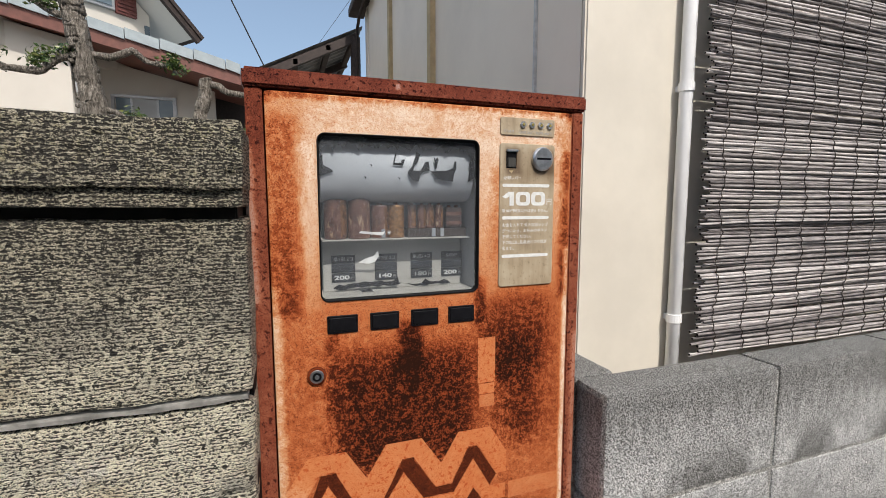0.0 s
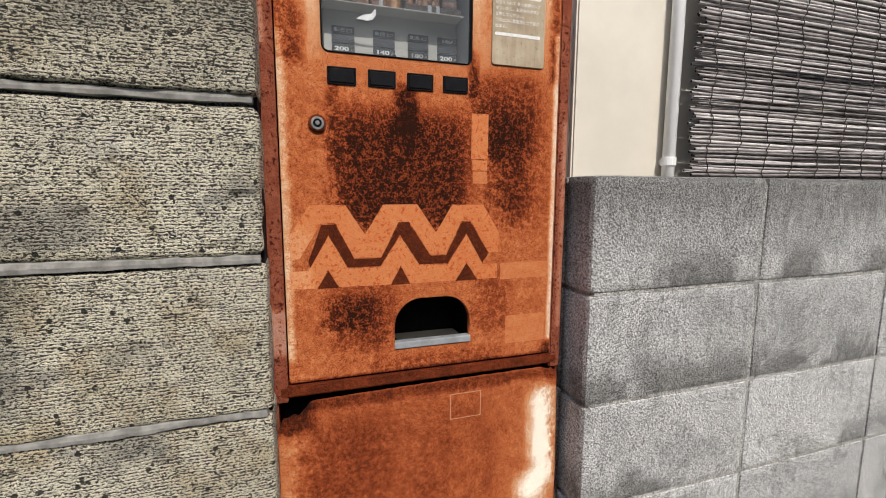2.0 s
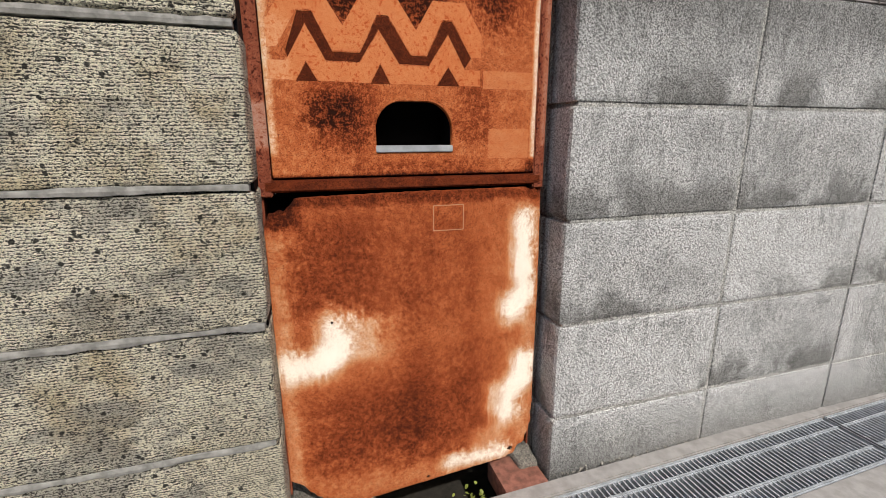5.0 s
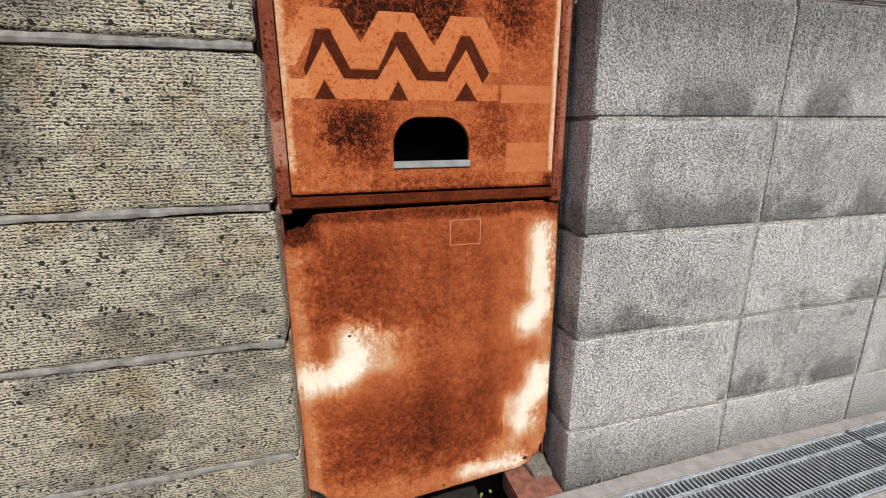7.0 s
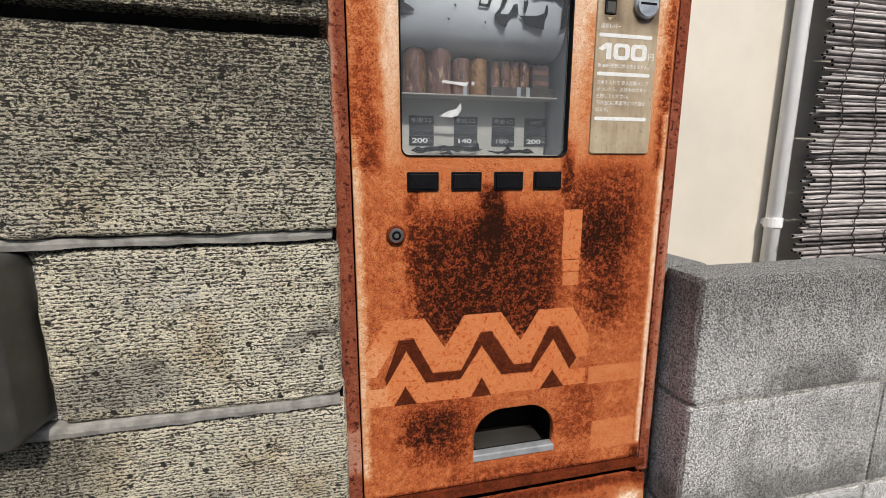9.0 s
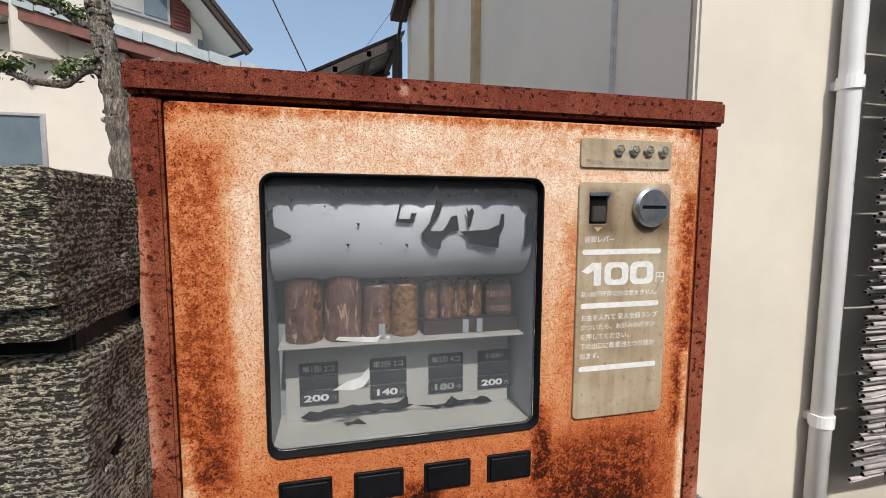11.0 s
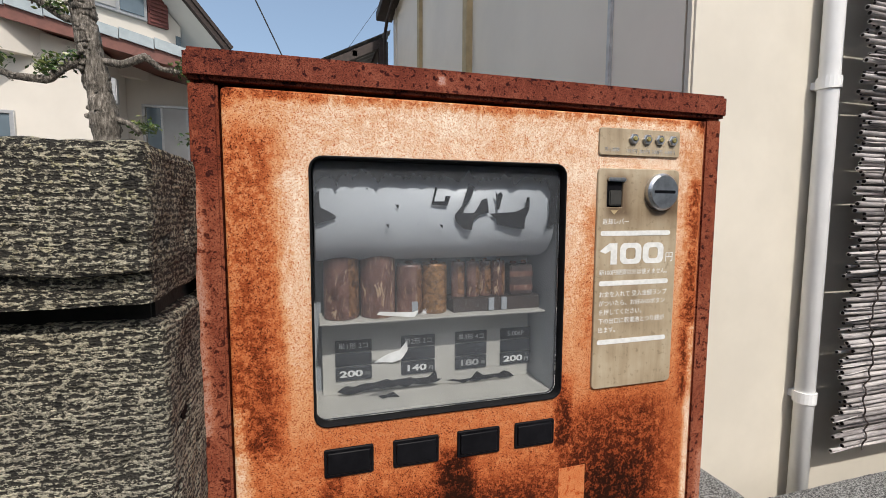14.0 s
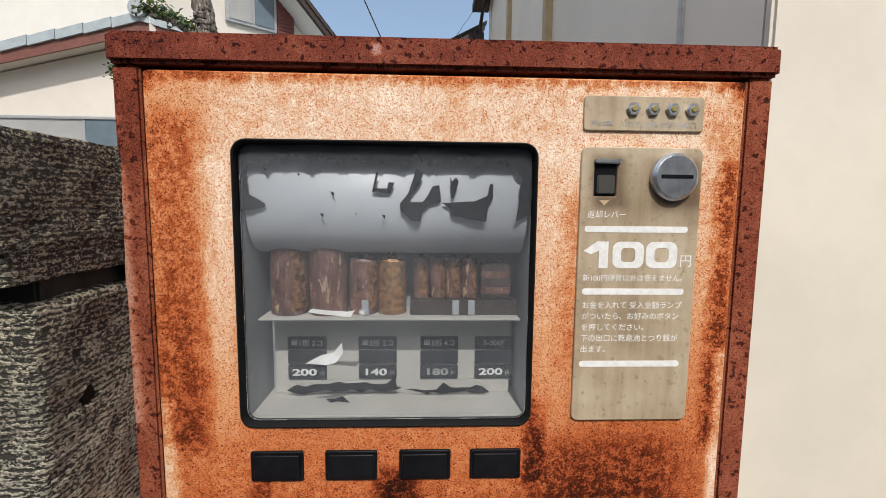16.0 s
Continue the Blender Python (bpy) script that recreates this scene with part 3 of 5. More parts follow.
for k in range(160):
    r = rnd.uniform(0.0015, 0.004)
    m = Matrix.Translation((rnd.uniform(0.055, 0.20), rnd.uniform(-0.074, -0.01), -0.008)) @ Matrix.Diagonal((r, r * 0.8, r * 0.7, 1))
    bmesh.ops.create_icosphere(pebbles, subdivisions=1, radius=1.0, matrix=m)
tagged(part("pebbles", pebbles, GRAVEL), "loose grit along the foot of the wall", "grit", kind="stuff")

# ---- tuff stone wall ----
wall_left = thing("wall_west", (-1.0, 0.0, 0.0), "weathered wall of pitted tuff stone courses", "wall", kind="structure")
part("mortar_core", box(-2.6, 0.036, -0.060, 0.055, -0.05, 1.205, 0.004), MORTAR, wall_left)
# near-black strip paints the shade in the slot under the coping
part("mortar_core", box(-2.6, 0.038, -0.068, 0.050, 1.206, 1.240, 0.002), NEAR_BLACK, wall_left)
Y0 = -0.076
for k, (z0, z1) in enumerate(((-0.02, 0.196), (0.207, 0.396), (0.407, 0.603), (0.614, 0.809))):
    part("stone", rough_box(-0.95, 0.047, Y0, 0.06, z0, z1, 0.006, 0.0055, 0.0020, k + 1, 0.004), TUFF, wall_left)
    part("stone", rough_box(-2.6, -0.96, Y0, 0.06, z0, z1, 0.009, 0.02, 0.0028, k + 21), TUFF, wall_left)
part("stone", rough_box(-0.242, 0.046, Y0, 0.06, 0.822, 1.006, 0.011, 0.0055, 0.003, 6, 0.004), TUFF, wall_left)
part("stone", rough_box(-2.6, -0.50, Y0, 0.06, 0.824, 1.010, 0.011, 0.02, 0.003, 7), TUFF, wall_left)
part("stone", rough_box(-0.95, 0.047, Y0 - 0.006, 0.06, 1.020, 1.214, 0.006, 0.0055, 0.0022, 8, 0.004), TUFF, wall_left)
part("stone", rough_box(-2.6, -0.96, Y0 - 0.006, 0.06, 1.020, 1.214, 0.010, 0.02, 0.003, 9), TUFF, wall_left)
part("coping_stone", rough_box(-0.95, 0.048, -0.102, 0.075, 1.2445, 1.314, 0.004, 0.0050, 0.0026, 10, 0.004), TUFF, wall_left)
part("coping_foot", rough_box(-0.95, 0.046, -0.095, 0.070, 1.226, 1.250, 0.003, 0.0060, 0.0016, 16), TUFF, wall_left)
part("coping_stone", rough_box(-2.6, -0.96, -0.102, 0.075, 1.233, 1.314, 0.008, 0.02, 0.004, 12), TUFF, wall_left)
fillet = plain("grey_mortar_fillet", (0.31, 0.30, 0.275), 0.95, scale=55, vary=0.5, bump=0.6)
for z in (0.1985, 0.3985, 0.6055, 0.8125, 1.0095):
    part("mortar_joint", rough_box(-0.95, 0.042, -0.0768, -0.050, z - 0.0015, z + 0.0100, 0.003, 0.005, 0.0036, z * 7), fillet, wall_left)

box_iron = plain("dull_grey_sheet_metal", (0.10, 0.095, 0.085), 0.45, 0.6, 18, 0.35)
letter_box = thing("letter_box", (-0.37, -0.05, 0.82), "dull grey sheet-metal letter box set into the stone wall", "letter box")
part("case", plate([rounded(-0.50, -0.247, 0.826, 1.008, 0.014)], -0.118, 0.15, 0.003), box_iron, letter_box)
part("flap", plate([rounded(-0.49, -0.262, 0.90, 0.998, 0.006)], -0.122, 0.005, 0.001), box_iron, letter_box)

# ---- concrete block wall ----
wall_right = thing("wall_east", (1.0, 0.0, 0.0), "low grey concrete block wall with stained top course", "wall", kind="structure")
part("mortar_core", box(0.556, 6.0, -0.0560, 0.012, -0.05, 0.920, 0.002), MORTAR, wall_right)
part("mortar_core", box(0.556, 0.622, -0.045, 0.166, -0.05, 0.918, 0.002), MORTAR, wall_right)
HEIGHTS = ((-0.03, 0.1265), (0.1330, 0.3265), (0.3330, 0.5265), (0.5330, 0.7265), (0.7330, 0.930))
for row, (z0, z1) in enumerate(HEIGHTS):
    fine = rough_box(0.0, 0.3865, 0.0, 0.08, z0, z1, 0.005, 0.011, 0.0009, row)
    coarse = rough_box(0.0, 0.3865, 0.0, 0.08, z0, z1, 0.004, 0.03, 0.0008, row + 9)
    shared = None
    for k in range(14):
        x = 0.547 + 0.393 * k
        if k == 0:
            part("concrete_block", rough_box(0.547, 0.9335, -0.060, 0.020, z0, z1, 0.006, 0.010, 0.0011, row + 30), BLOCK, wall_right)
        elif k == 1:
            for v in fine.verts:
                v.co += Vector((x, -0.060, 0))
            part("concrete_block", fine, BLOCK, wall_right)
        elif shared is None:
            for v in coarse.verts:
                v.co += Vector((x, -0.060, 0))
            shared = part("concrete_block", coarse, BLOCK, wall_right)
        else:
            ob = new("concrete_block", shared.data)
            ob.parent, ob.matrix_parent_inverse = wall_right, shared.matrix_parent_inverse
            ob.location.x = 0.393 * (k - 2)
    part("concrete_block", rough_box(0.5475, 0.630, 0.024, 0.166, z0, z1, 0.005, 0.012, 0.001, row + 50), BLOCK, wall_right)

wall_right.location += Vector((0.003, -0.004, 0.0))

# ---- neighbouring building ----
building = thing("building", (2.0, 1.5, 0.0), "cream fronted building with grey panelled side wall", "building", kind="structure")
part("front_wall", box(0.662, 6.0, 0.17, 0.186, -0.05, 3.4, 0.004), CREAM, building, "cream painted front wall")
bm = bmesh.new()
corners = [(0.664, 0.188), (6.0, 0.188), (6.0, 2.95), (0.712, 2.95)]
lowv, topv = [bm.verts.new((x, y, -0.05)) for x, y in corners], [bm.verts.new((x, y, 2.66)) for x, y in corners]
for k in range(4):
    bm.faces.new((lowv[k], lowv[(k + 1) % 4], topv[(k + 1) % 4], topv[k]))
bm.faces.new(topv)
part("side_wall", bm, SIDING, building, "grey sheet-metal panelled side wall")


def side_x(y):
    return 0.664 + (y - 0.188) * 0.0174


for y, w, d, mat, label in ((0.366, 0.012, 0.006, WHITE_STRIP, "pale cover strip"), (1.19, 0.05, 0.022, TAN, "tan cover strip"), (2.00, 0.05, 0.020, TAN, "tan cover strip"), (2.80, 0.03, 0.01, SIDING, "")):
    part("cover_strip", box(side_x(y) - d, side_x(y) + 0.004, y - w / 2, y + w / 2, 0.0, 2.655, 0.002), mat, building, label)
part("eave_board", box(0.60, 0.72, 0.9, 3.05, 2.66, 2.72, 0.004), BEAM, building, "dark eave board")
bm = tube([(0.655, 2.98, 0.0), (0.655, 2.98, 2.55), (0.66, 2.9, 2.62), (0.64, 2.2, 2.64)], 0.012, 8)
part("drain_pipe", bm, BEAM, building, "thin dark pipe", smooth=True)

pipe = thing("downpipe", (0.907, 0.1485, 0.0), "white plastic downpipe with two clamps on the cream wall", "pipe")
part("tube", tube([(0.907, 0.1485, -0.02), (0.907, 0.1485, 3.3)], 0.0140, 20), PIPE, pipe, smooth=True)
for z in (0.972, 1.476, 2.0):
    clamp = part("clamp", tube([(0.907, 0.1485, z - 0.009), (0.907, 0.1485, z + 0.009)], 0.0165, 20), PIPE, pipe)
    part("bracket", box(0.899, 0.915, 0.162, 0.171, z - 0.006, z + 0.006, 0.001), PIPE, clamp)

# ---- reed screen ----
screen = thing("reed_screen", (1.9, 0.108, 0.9), "weathered grey reed screen tied with cord, hanging before a cream wall", "screen")
rnd = random.Random(4)


def reed_points(x0, y, z, tilt, knees):
    """A crooked stem: straight between its nodes, bent a little at each."""
    pts, radii = [], []
    x, off = x0, 0.0
    bends = [rnd.uniform(-0.0022, 0.0022) for k in range(40)]
    for k in range(34):
        t = k / 33
        x = x0 + (2.9 - x0) * (0.45 * t + 0.55 * t * t)
        seg = (x + knees) / 0.13
        i, f = int(seg) % 38, seg - int(seg)
        off = bends[i] * (1 - f) + bends[i + 1] * f
        pts.append((x, y + 0.5 * off, z + tilt * (x - x0) + off))
        radii.append(1.0 + (0.16 if f < 0.12 else 0.0) + rnd.uniform(-0.07, 0.07))
    return pts, radii


def add_reed(x0, y, z, r, split):
    pts, radii = reed_points(x0, y, z, rnd.uniform(-0.010, 0.010), rnd.random())
    reed = part("reed", tube(pts, [r * k for k in radii], 8), REED, screen, smooth=True)
    a = Vector(pts[0])
    # black disc paints the dark hollow of the cut stem
    part("cut_end", tube([a - Vector((0.0006, 0, 0)), a + Vector((0.0006, 0, 0))], r * 0.74, 8), VOID, reed)
    if split:
        up = rnd.uniform(-0.5, 0.5)
        part("splinter", tube([a + Vector((0.05, -r, 0.3 * r)), a + Vector((0.015, -r * 1.3, up * r)), a + Vector((-0.006, -r, up * 2 * r))], [r * 0.3, r * 0.35, r * 0.12], 5), REED, reed)


z = 0.897
while z < 1.90:
    r = rnd.uniform(0.0024, 0.0040)
    add_reed(0.926 + rnd.uniform(-0.016, 0.020), 0.108 + rnd.uniform(-0.003, 0.003), z, r, rnd.random() < 0.35)
    z += r * 2 * rnd.uniform(0.98, 1.38)
# second row added behind to block sun through the gaps
z = 0.900
while z < 1.90:
    r = rnd.uniform(0.0020, 0.0032)
    add_reed(0.938 + rnd.uniform(-0.014, 0.030), 0.1165 + rnd.uniform(-0.002, 0.002), z, r, False)
    z += r * 2 * rnd.uniform(1.0, 1.6)
for k in range(16):
    x = 0.972 + 0.088 * k
    pts = [(x + 0.006 * math.sin(j * 0.33 + k) + 0.0016 * math.sin(j * 2.1), 0.1005 + 0.0022 * math.sin(j * 1.57), 0.895 + j * 0.00633) for j in range(161)]
    part("tie_cord", tube(pts, 0.0012, 5), BEAM, screen)

# ---- vending machine ----
machine = thing("battery_vending_machine", (0.293, 0.15, 0.0), "old rusted orange steel battery vending machine wedged between walls", "vending machine")
XL, XR = 0.0455, 0.5355
part("side_panel", box(XL + 0.001, XL + 0.005, 0.004, 0.300, 0.03, 1.3715, 0.001), FRAME, machine)
part("side_panel", box(XR - 0.005, XR - 0.001, 0.004, 0.300, 0.03, 1.3715, 0.001), FRAME, machine)
part("back_panel", box(XL + 0.006, XR - 0.006, 0.296, 0.300, 0.03, 1.3715, 0.001), DARK_RUST, machine)
part("front_post", box(XL, 0.0655, -0.002, 0.022, 0.585, 1.3715, 0.002), FRAME, machine)
part("front_post", box(0.5150, XR, -0.002, 0.022, 0.585, 1.3715, 0.002), FRAME, machine)
part("cross_rail", box(0.052, 0.530, -0.003, 0.03, 0.592, 0.6115, 0.003), DARK_RUST, machine, "dark rusted cross rail")
part("cap", box(XL - 0.002, XR + 0.003, -0.006, 0.304, 1.3722, 1.3945, 0.003), CAP, machine, "rust-red folded steel top cap")
# two black pieces paint the dark under the cap and behind the door
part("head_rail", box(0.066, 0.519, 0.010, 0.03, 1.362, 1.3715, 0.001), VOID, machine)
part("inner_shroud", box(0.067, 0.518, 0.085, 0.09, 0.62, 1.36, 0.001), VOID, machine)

WIN = rounded(0.1295, 0.3555, 1.0995, 1.3195, 0.010)
arch = [(0.2295, 0.660), (0.3575, 0.660), (0.3575, 0.682)] + [(0.3135 + 0.044 * math.cos(radians(a)), 0.688 + 0.044 * math.sin(radians(a))) for a in range(0, 91, 10)] + [(0.2735 - 0.044 * math.sin(radians(a)), 0.688 + 0.044 * math.cos(radians(a))) for a in range(0, 91, 10)] + [(0.2295, 0.682)]
door = part("door", plate([rounded(0.0675, 0.5135, 0.6145, 1.3685, 0.004), WIN, arch], -0.003, 0.012, 0.0015), DOOR, machine, "rust-eaten orange and cream enamelled door")


def ring(outer, inner, y, thick, bevel=0.0008):
    return plate([outer, inner], y, thick, bevel)


part("window_gasket", ring(rounded(0.1283, 0.3567, 1.0983, 1.3207, 0.011), rounded(0.1302, 0.3548, 1.1002, 1.3188, 0.009), -0.0048, 0.014), RUBBER, door, "black rubber window gasket")
glass = part("window_glass", plate([rounded(0.1315, 0.3535, 1.1015, 1.3175, 0.009)], 0.0025, 0.0012), GLASS, door, "dusty clear glass")
glass.visible_shadow = False

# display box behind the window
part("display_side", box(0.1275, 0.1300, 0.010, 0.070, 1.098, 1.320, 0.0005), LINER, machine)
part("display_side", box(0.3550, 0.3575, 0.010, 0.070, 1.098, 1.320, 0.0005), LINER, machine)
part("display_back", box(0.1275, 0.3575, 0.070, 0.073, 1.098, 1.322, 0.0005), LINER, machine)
# roof coloured black to paint the dark top of the display
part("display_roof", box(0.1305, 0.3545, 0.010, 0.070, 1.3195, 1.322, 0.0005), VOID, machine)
part("display_floor", box(0.1305, 0.3545, 0.010, 0.070, 1.0975, 1.1010, 0.0005), BOARD, machine, "stained white display floor")
part("label_board", box(0.1365, 0.3500, 0.0550, 0.0570, 1.1010, 1.1790, 0.0005), BOARD, machine, "yellowed white label board")
part("display_shelf", box(0.1345, 0.3520, 0.0220, 0.0690, 1.1770, 1.1790, 0.0006), BOARD, machine, "thin white display shelf")
bm = bmesh.new()
prof = [(0.066 - 0.0570 * math.sin(radians(a)) ** 0.6, 1.274 - 0.043 * math.cos(radians(a))) for a in range(0, 181, 10)]
ra = [bm.verts.new((0.1325, y, z)) for y, z in prof]
rb = [bm.verts.new((0.3525, y, z)) for y, z in prof]
for k in range(len(prof) - 1):
    bm.faces.new((ra[k], rb[k], rb[k + 1], ra[k + 1]))
bm.faces.new(ra[::-1]), bm.faces.new(rb)
part("lamp_cover", bm, COVER, machine, "milky white rounded lamp cover", smooth=True)

# torn film on the lamp cover, and tape on the glass
film_y = 0.0062


def film(points, mat=FILM, y=film_y, label="", amp=0.0012, seed=1, name="torn_film"):
    part(name, plate([ragged(points, amp, 0.006, seed)], y, 0.0003), mat, door, label)


bm, q, last = bmesh.new(), random.Random(3), None
for k in range(121):
    x = 0.1315 + 0.222 * k / 120
    low = 1.3075 + 0.010 * noise.noise((k * 0.16, 0, 0)) + 0.004 * noise.noise((k * 0.55, 7, 0)) - 0.003 * q.random() ** 3 - 0.016 * max(0.0, 1 - k / 7, 1 - (120 - k) / 7)
    pair = [bm.verts.new((x, film_y, low)), bm.verts.new((x, film_y, 1.3185))]
    if last:
        bm.faces.new((last[0], pair[0], pair[1], last[1]))
    last = pair
part("torn_film", bm, FILM, door, "dark torn strip of film along the lamp cover")
film([(0.2335, 1.298), (0.2302, 1.2828), (0.2441, 1.282), (0.2475, 1.2908), (0.243, 1.2907), (0.2419, 1.2858), (0.2329, 1.2861), (0.2357, 1.2976)], amp=0.0003, seed=5)
film([(0.2639, 1.3016), (0.2701, 1.299), (0.2673, 1.2885), (0.261, 1.2808), (0.2596, 1.2753), (0.2701, 1.2755), (0.2767, 1.2874), (0.2825, 1.2889), (0.2833, 1.2757), (0.2747, 1.2744), (0.2696, 1.268), (0.2673, 1.2606), (0.261, 1.2616), (0.2525, 1.2686), (0.2511, 1.274), (0.2588, 1.2823)], amp=0.0006, seed=6)
film([(0.2845, 1.2757), (0.31, 1.2767), (0.3203, 1.2814), (0.3217, 1.2898), (0.3247, 1.2905), (0.3241, 1.2787), (0.3203, 1.2716), (0.3188, 1.2612), (0.2926, 1.2648), (0.2903, 1.2711)], amp=0.0006, seed=7)
film([(0.2903, 1.2952), (0.2926, 1.2919), (0.2955, 1.2953), (0.2969, 1.292), (0.294, 1.2795), (0.292, 1.2781), (0.2914, 1.2891)], amp=0.0004, seed=8)
film([(0.1318, 1.2907), (0.1366, 1.2934), (0.1366, 1.2805), (0.1493, 1.2734), (0.1487, 1.2714), (0.1374, 1.2681), (0.1318, 1.267)], amp=0.0006, seed=9)
film([(0.347, 1.3046), (0.3526, 1.3076), (0.3526, 1.2665), (0.3429, 1.2616), (0.3447, 1.2791)], amp=0.0008, seed=10)
for x, z, s in ((0.2, 1.2812, 0.0016), (0.1919, 1.2651, 0.0015), (0.2393, 1.2641, 0.0015), (0.218, 1.266, 0.0008), (0.1745, 1.2957, 0.0009), (0.1806, 1.2845, 0.0006), (0.2799, 1.2963, 0.0008)):
    film([(x - s, z + s), (x + s, z + s * 0.6), (x + s * 0.4, z - s * 1.6)], amp=0.0003, seed=int(x * 1e4))
# scraps lying on the display floor, against the board
for pts, s in (([(0.150, 1.108), (0.158, 1.112), (0.166, 1.111), (0.190, 1.114), (0.214, 1.114), (0.236, 1.112), (0.244, 1.118), (0.247, 1.116), (0.246, 1.110), (0.252, 1.109), (0.236, 1.106), (0.222, 1.107), (0.214, 1.104), (0.206, 1.107), (0.176, 1.106), (0.158, 1.103)], 31),
               ([(0.256, 1.108), (0.270, 1.106), (0.282, 1.107), (0.288, 1.113), (0.296, 1.110), (0.312, 1.108), (0.318, 1.112), (0.326, 1.110), (0.330, 1.105), (0.300, 1.104), (0.270, 1.1035)], 32),
               ([(0.186, 1.104), (0.200, 1.106), (0.206, 1.1015), (0.190, 1.1012)], 33)):
    part("fallen_film", plate([ragged(pts, 0.001, 0.005, s)], 0.046 if s != 33 else 0.034, 0.0006), FILM, machine, "dark crumpled film on the display floor")
film([(0.181, 1.190), (0.184, 1.192), (0.212, 1.190), (0.217, 1.1915), (0.214, 1.186), (0.190, 1.188)], SCRAP, 0.0008, "white torn tape on the glass", 0.0004, 41, "tape_scrap")
film([(0.178, 1.149), (0.190, 1.155), (0.200, 1.158), (0.207, 1.166), (0.208, 1.157), (0.203, 1.150), (0.194, 1.147)], SCRAP, 0.0008, "silvery torn tape on the glass", 0.0006, 42, "tape_scrap")
star = []
for k in range(20):
    a, r = 2 * math.pi * k / 20, (0.0038 if k % 2 == 0 else 0.0012) * (0.7 + 0.5 * ((k * 7) % 5) / 5)
    star.append((0.2225 + r * math.cos(a), 1.1895 + r * math.sin(a)))
part("tape_scrap", plate([star], 0.0008, 0.0003), SCRAP, door, "small star-shaped white mark on the glass")


def battery(x, y, r, h, label, foil=0.0, seed=0, mat=None, z=1.1792):
    b = thing("battery", (x, y, z), label, "battery", "batteries on the display shelf")
    part("case", tube([(x, y, z), (x, y, z + 0.001), (x, y, z + h - 0.002), (x, y, z + h)], [r * 0.94, r, r, r * 0.9], 24), mat or BATTERY, b, smooth=False)
    part("terminal", tube([(x, y, z + h), (x, y, z + h + 0.0025)], r * 0.33, 14), DARK_RUST, b, "rusted button terminal")
    if foil:
        bm = bmesh.new()
        a0, cols = radians(-90 + foil), []
        for k in range(6):
            a = a0 + radians(12 * k)
            cols.append([bm.verts.new((x + (r + 0.0003) * math.cos(a), y + (r + 0.0003) * math.sin(a), z + 0.003 + t * (h - 0.007) + 0.001 * math.sin(k * 2 + t * 9))) for t in (0, 0.33, 0.66, 1)])
        for ca, cb in zip(cols, cols[1:]):
            for t in range(3):
                bm.faces.new((ca[t], cb[t], cb[t + 1], ca[t + 1]))
        part("foil_strip", bm, FOIL, b, "peeling tarnished foil label")
    return b


battery(0.1545, 0.0450, 0.0160, 0.0600, "large rusted D-size battery with remains of foil", 20, 1)
battery(0.1880, 0.0445, 0.0163, 0.0610, "large rusted brown D-size battery", 0, 2)
battery(0.2180, 0.0455, 0.0124, 0.0480, "medium rusted battery with foil remains", 25, 3)
battery(0.2430, 0.0455, 0.0124, 0.0480, "medium battery in crinkled golden wrap", 0, 4, GOLD)
for k, x in enumerate((0.2685, 0.2830, 0.2968, 0.3105)):
    battery(x, 0.0480 - 0.002 * (k % 2), 0.0069, 0.0350, "small rusted pen-size battery", 10 if k % 2 else -20, 5 + k, None, 1.1924)
b9 = thing("battery", (0.333, 0.046, 1.1922), "dark square nine-volt block battery", "battery", "batteries on the display shelf")
dark_case = plain("dark_brown_battery_case", (0.075, 0.05, 0.045), 0.5, scale=120, vary=0.5)
case9 = part("case", box(0.3205, 0.3455, 0.038, 0.054, 1.1924, 1.2240, 0.0015), dark_case, b9)
for z in (1.197, 1.211):
    part("band", box(0.3203, 0.3457, 0.0376, 0.0400, z, z + 0.006, 0.0004), BATTERY, case9)
for x in (0.327, 0.339):
    part("terminal", tube([(x, 0.046, 1.2238), (x, 0.046, 1.2265)], 0.003, 10), DARK_RUST, b9)
clip = part("price_clip", ring(rounded(0.2395, 0.2450, 1.2275, 1.2370, 0.001), rounded(0.2410, 0.2435, 1.2290, 1.2360, 0.0005), 0.044, 0.0015, 0.0002), BLACK, machine, "small black clip behind the batteries")
part("display_ledge", box(0.2590, 0.3515, 0.0340, 0.0600, 1.1788, 1.1922, 0.0006), BEAM, machine, "dark step under the small batteries")
for x in (0.221, 0.298, 0.3115):
    part("sample_tag", box(x - 0.0028, x + 0.0028, 0.0310, 0.0330, 1.1800, 1.1925, 0.0003), LINER, machine, "small paper sample tag")

# price tags
for k, (x, top, price, ink) in enumerate(((0.1655, "単1形 2コ", "200", INK), (0.2290, "単2形 2コ", "140", INK), (0.2850, "単3形 4コ", "180", INK_DIM), (0.3350, "S-006P", "200", INK))):
    tag = thing("price_tag", (x, 0.0540, 1.1145), "black three-part price tag with white print on the board", "price tag", "price tags")
    for z0, z1 in ((1.1425, 1.1540), (1.1288, 1.1412), (1.1145, 1.1275)):
        part("tag_plate", plate([rounded(x - 0.0172, x + 0.0172, z0, z1, 0.0008, 2)], 0.0535, 0.0014, 0.0002), TAG, tag)
    part("tag_print", words(top, x, 0.0533, 1.1458, 0.0068, 1.0, "CENTER"), INK, tag)
    part("price_print", words(price, x - 0.0025, 0.0533, 1.1182, 0.0084, 1.75, "CENTER", 0.00025), ink, tag)
    part("yen_print", words("円", x + 0.0130, 0.0533, 1.1182, 0.0045, 1.0, "CENTER"), INK_DIM, tag)

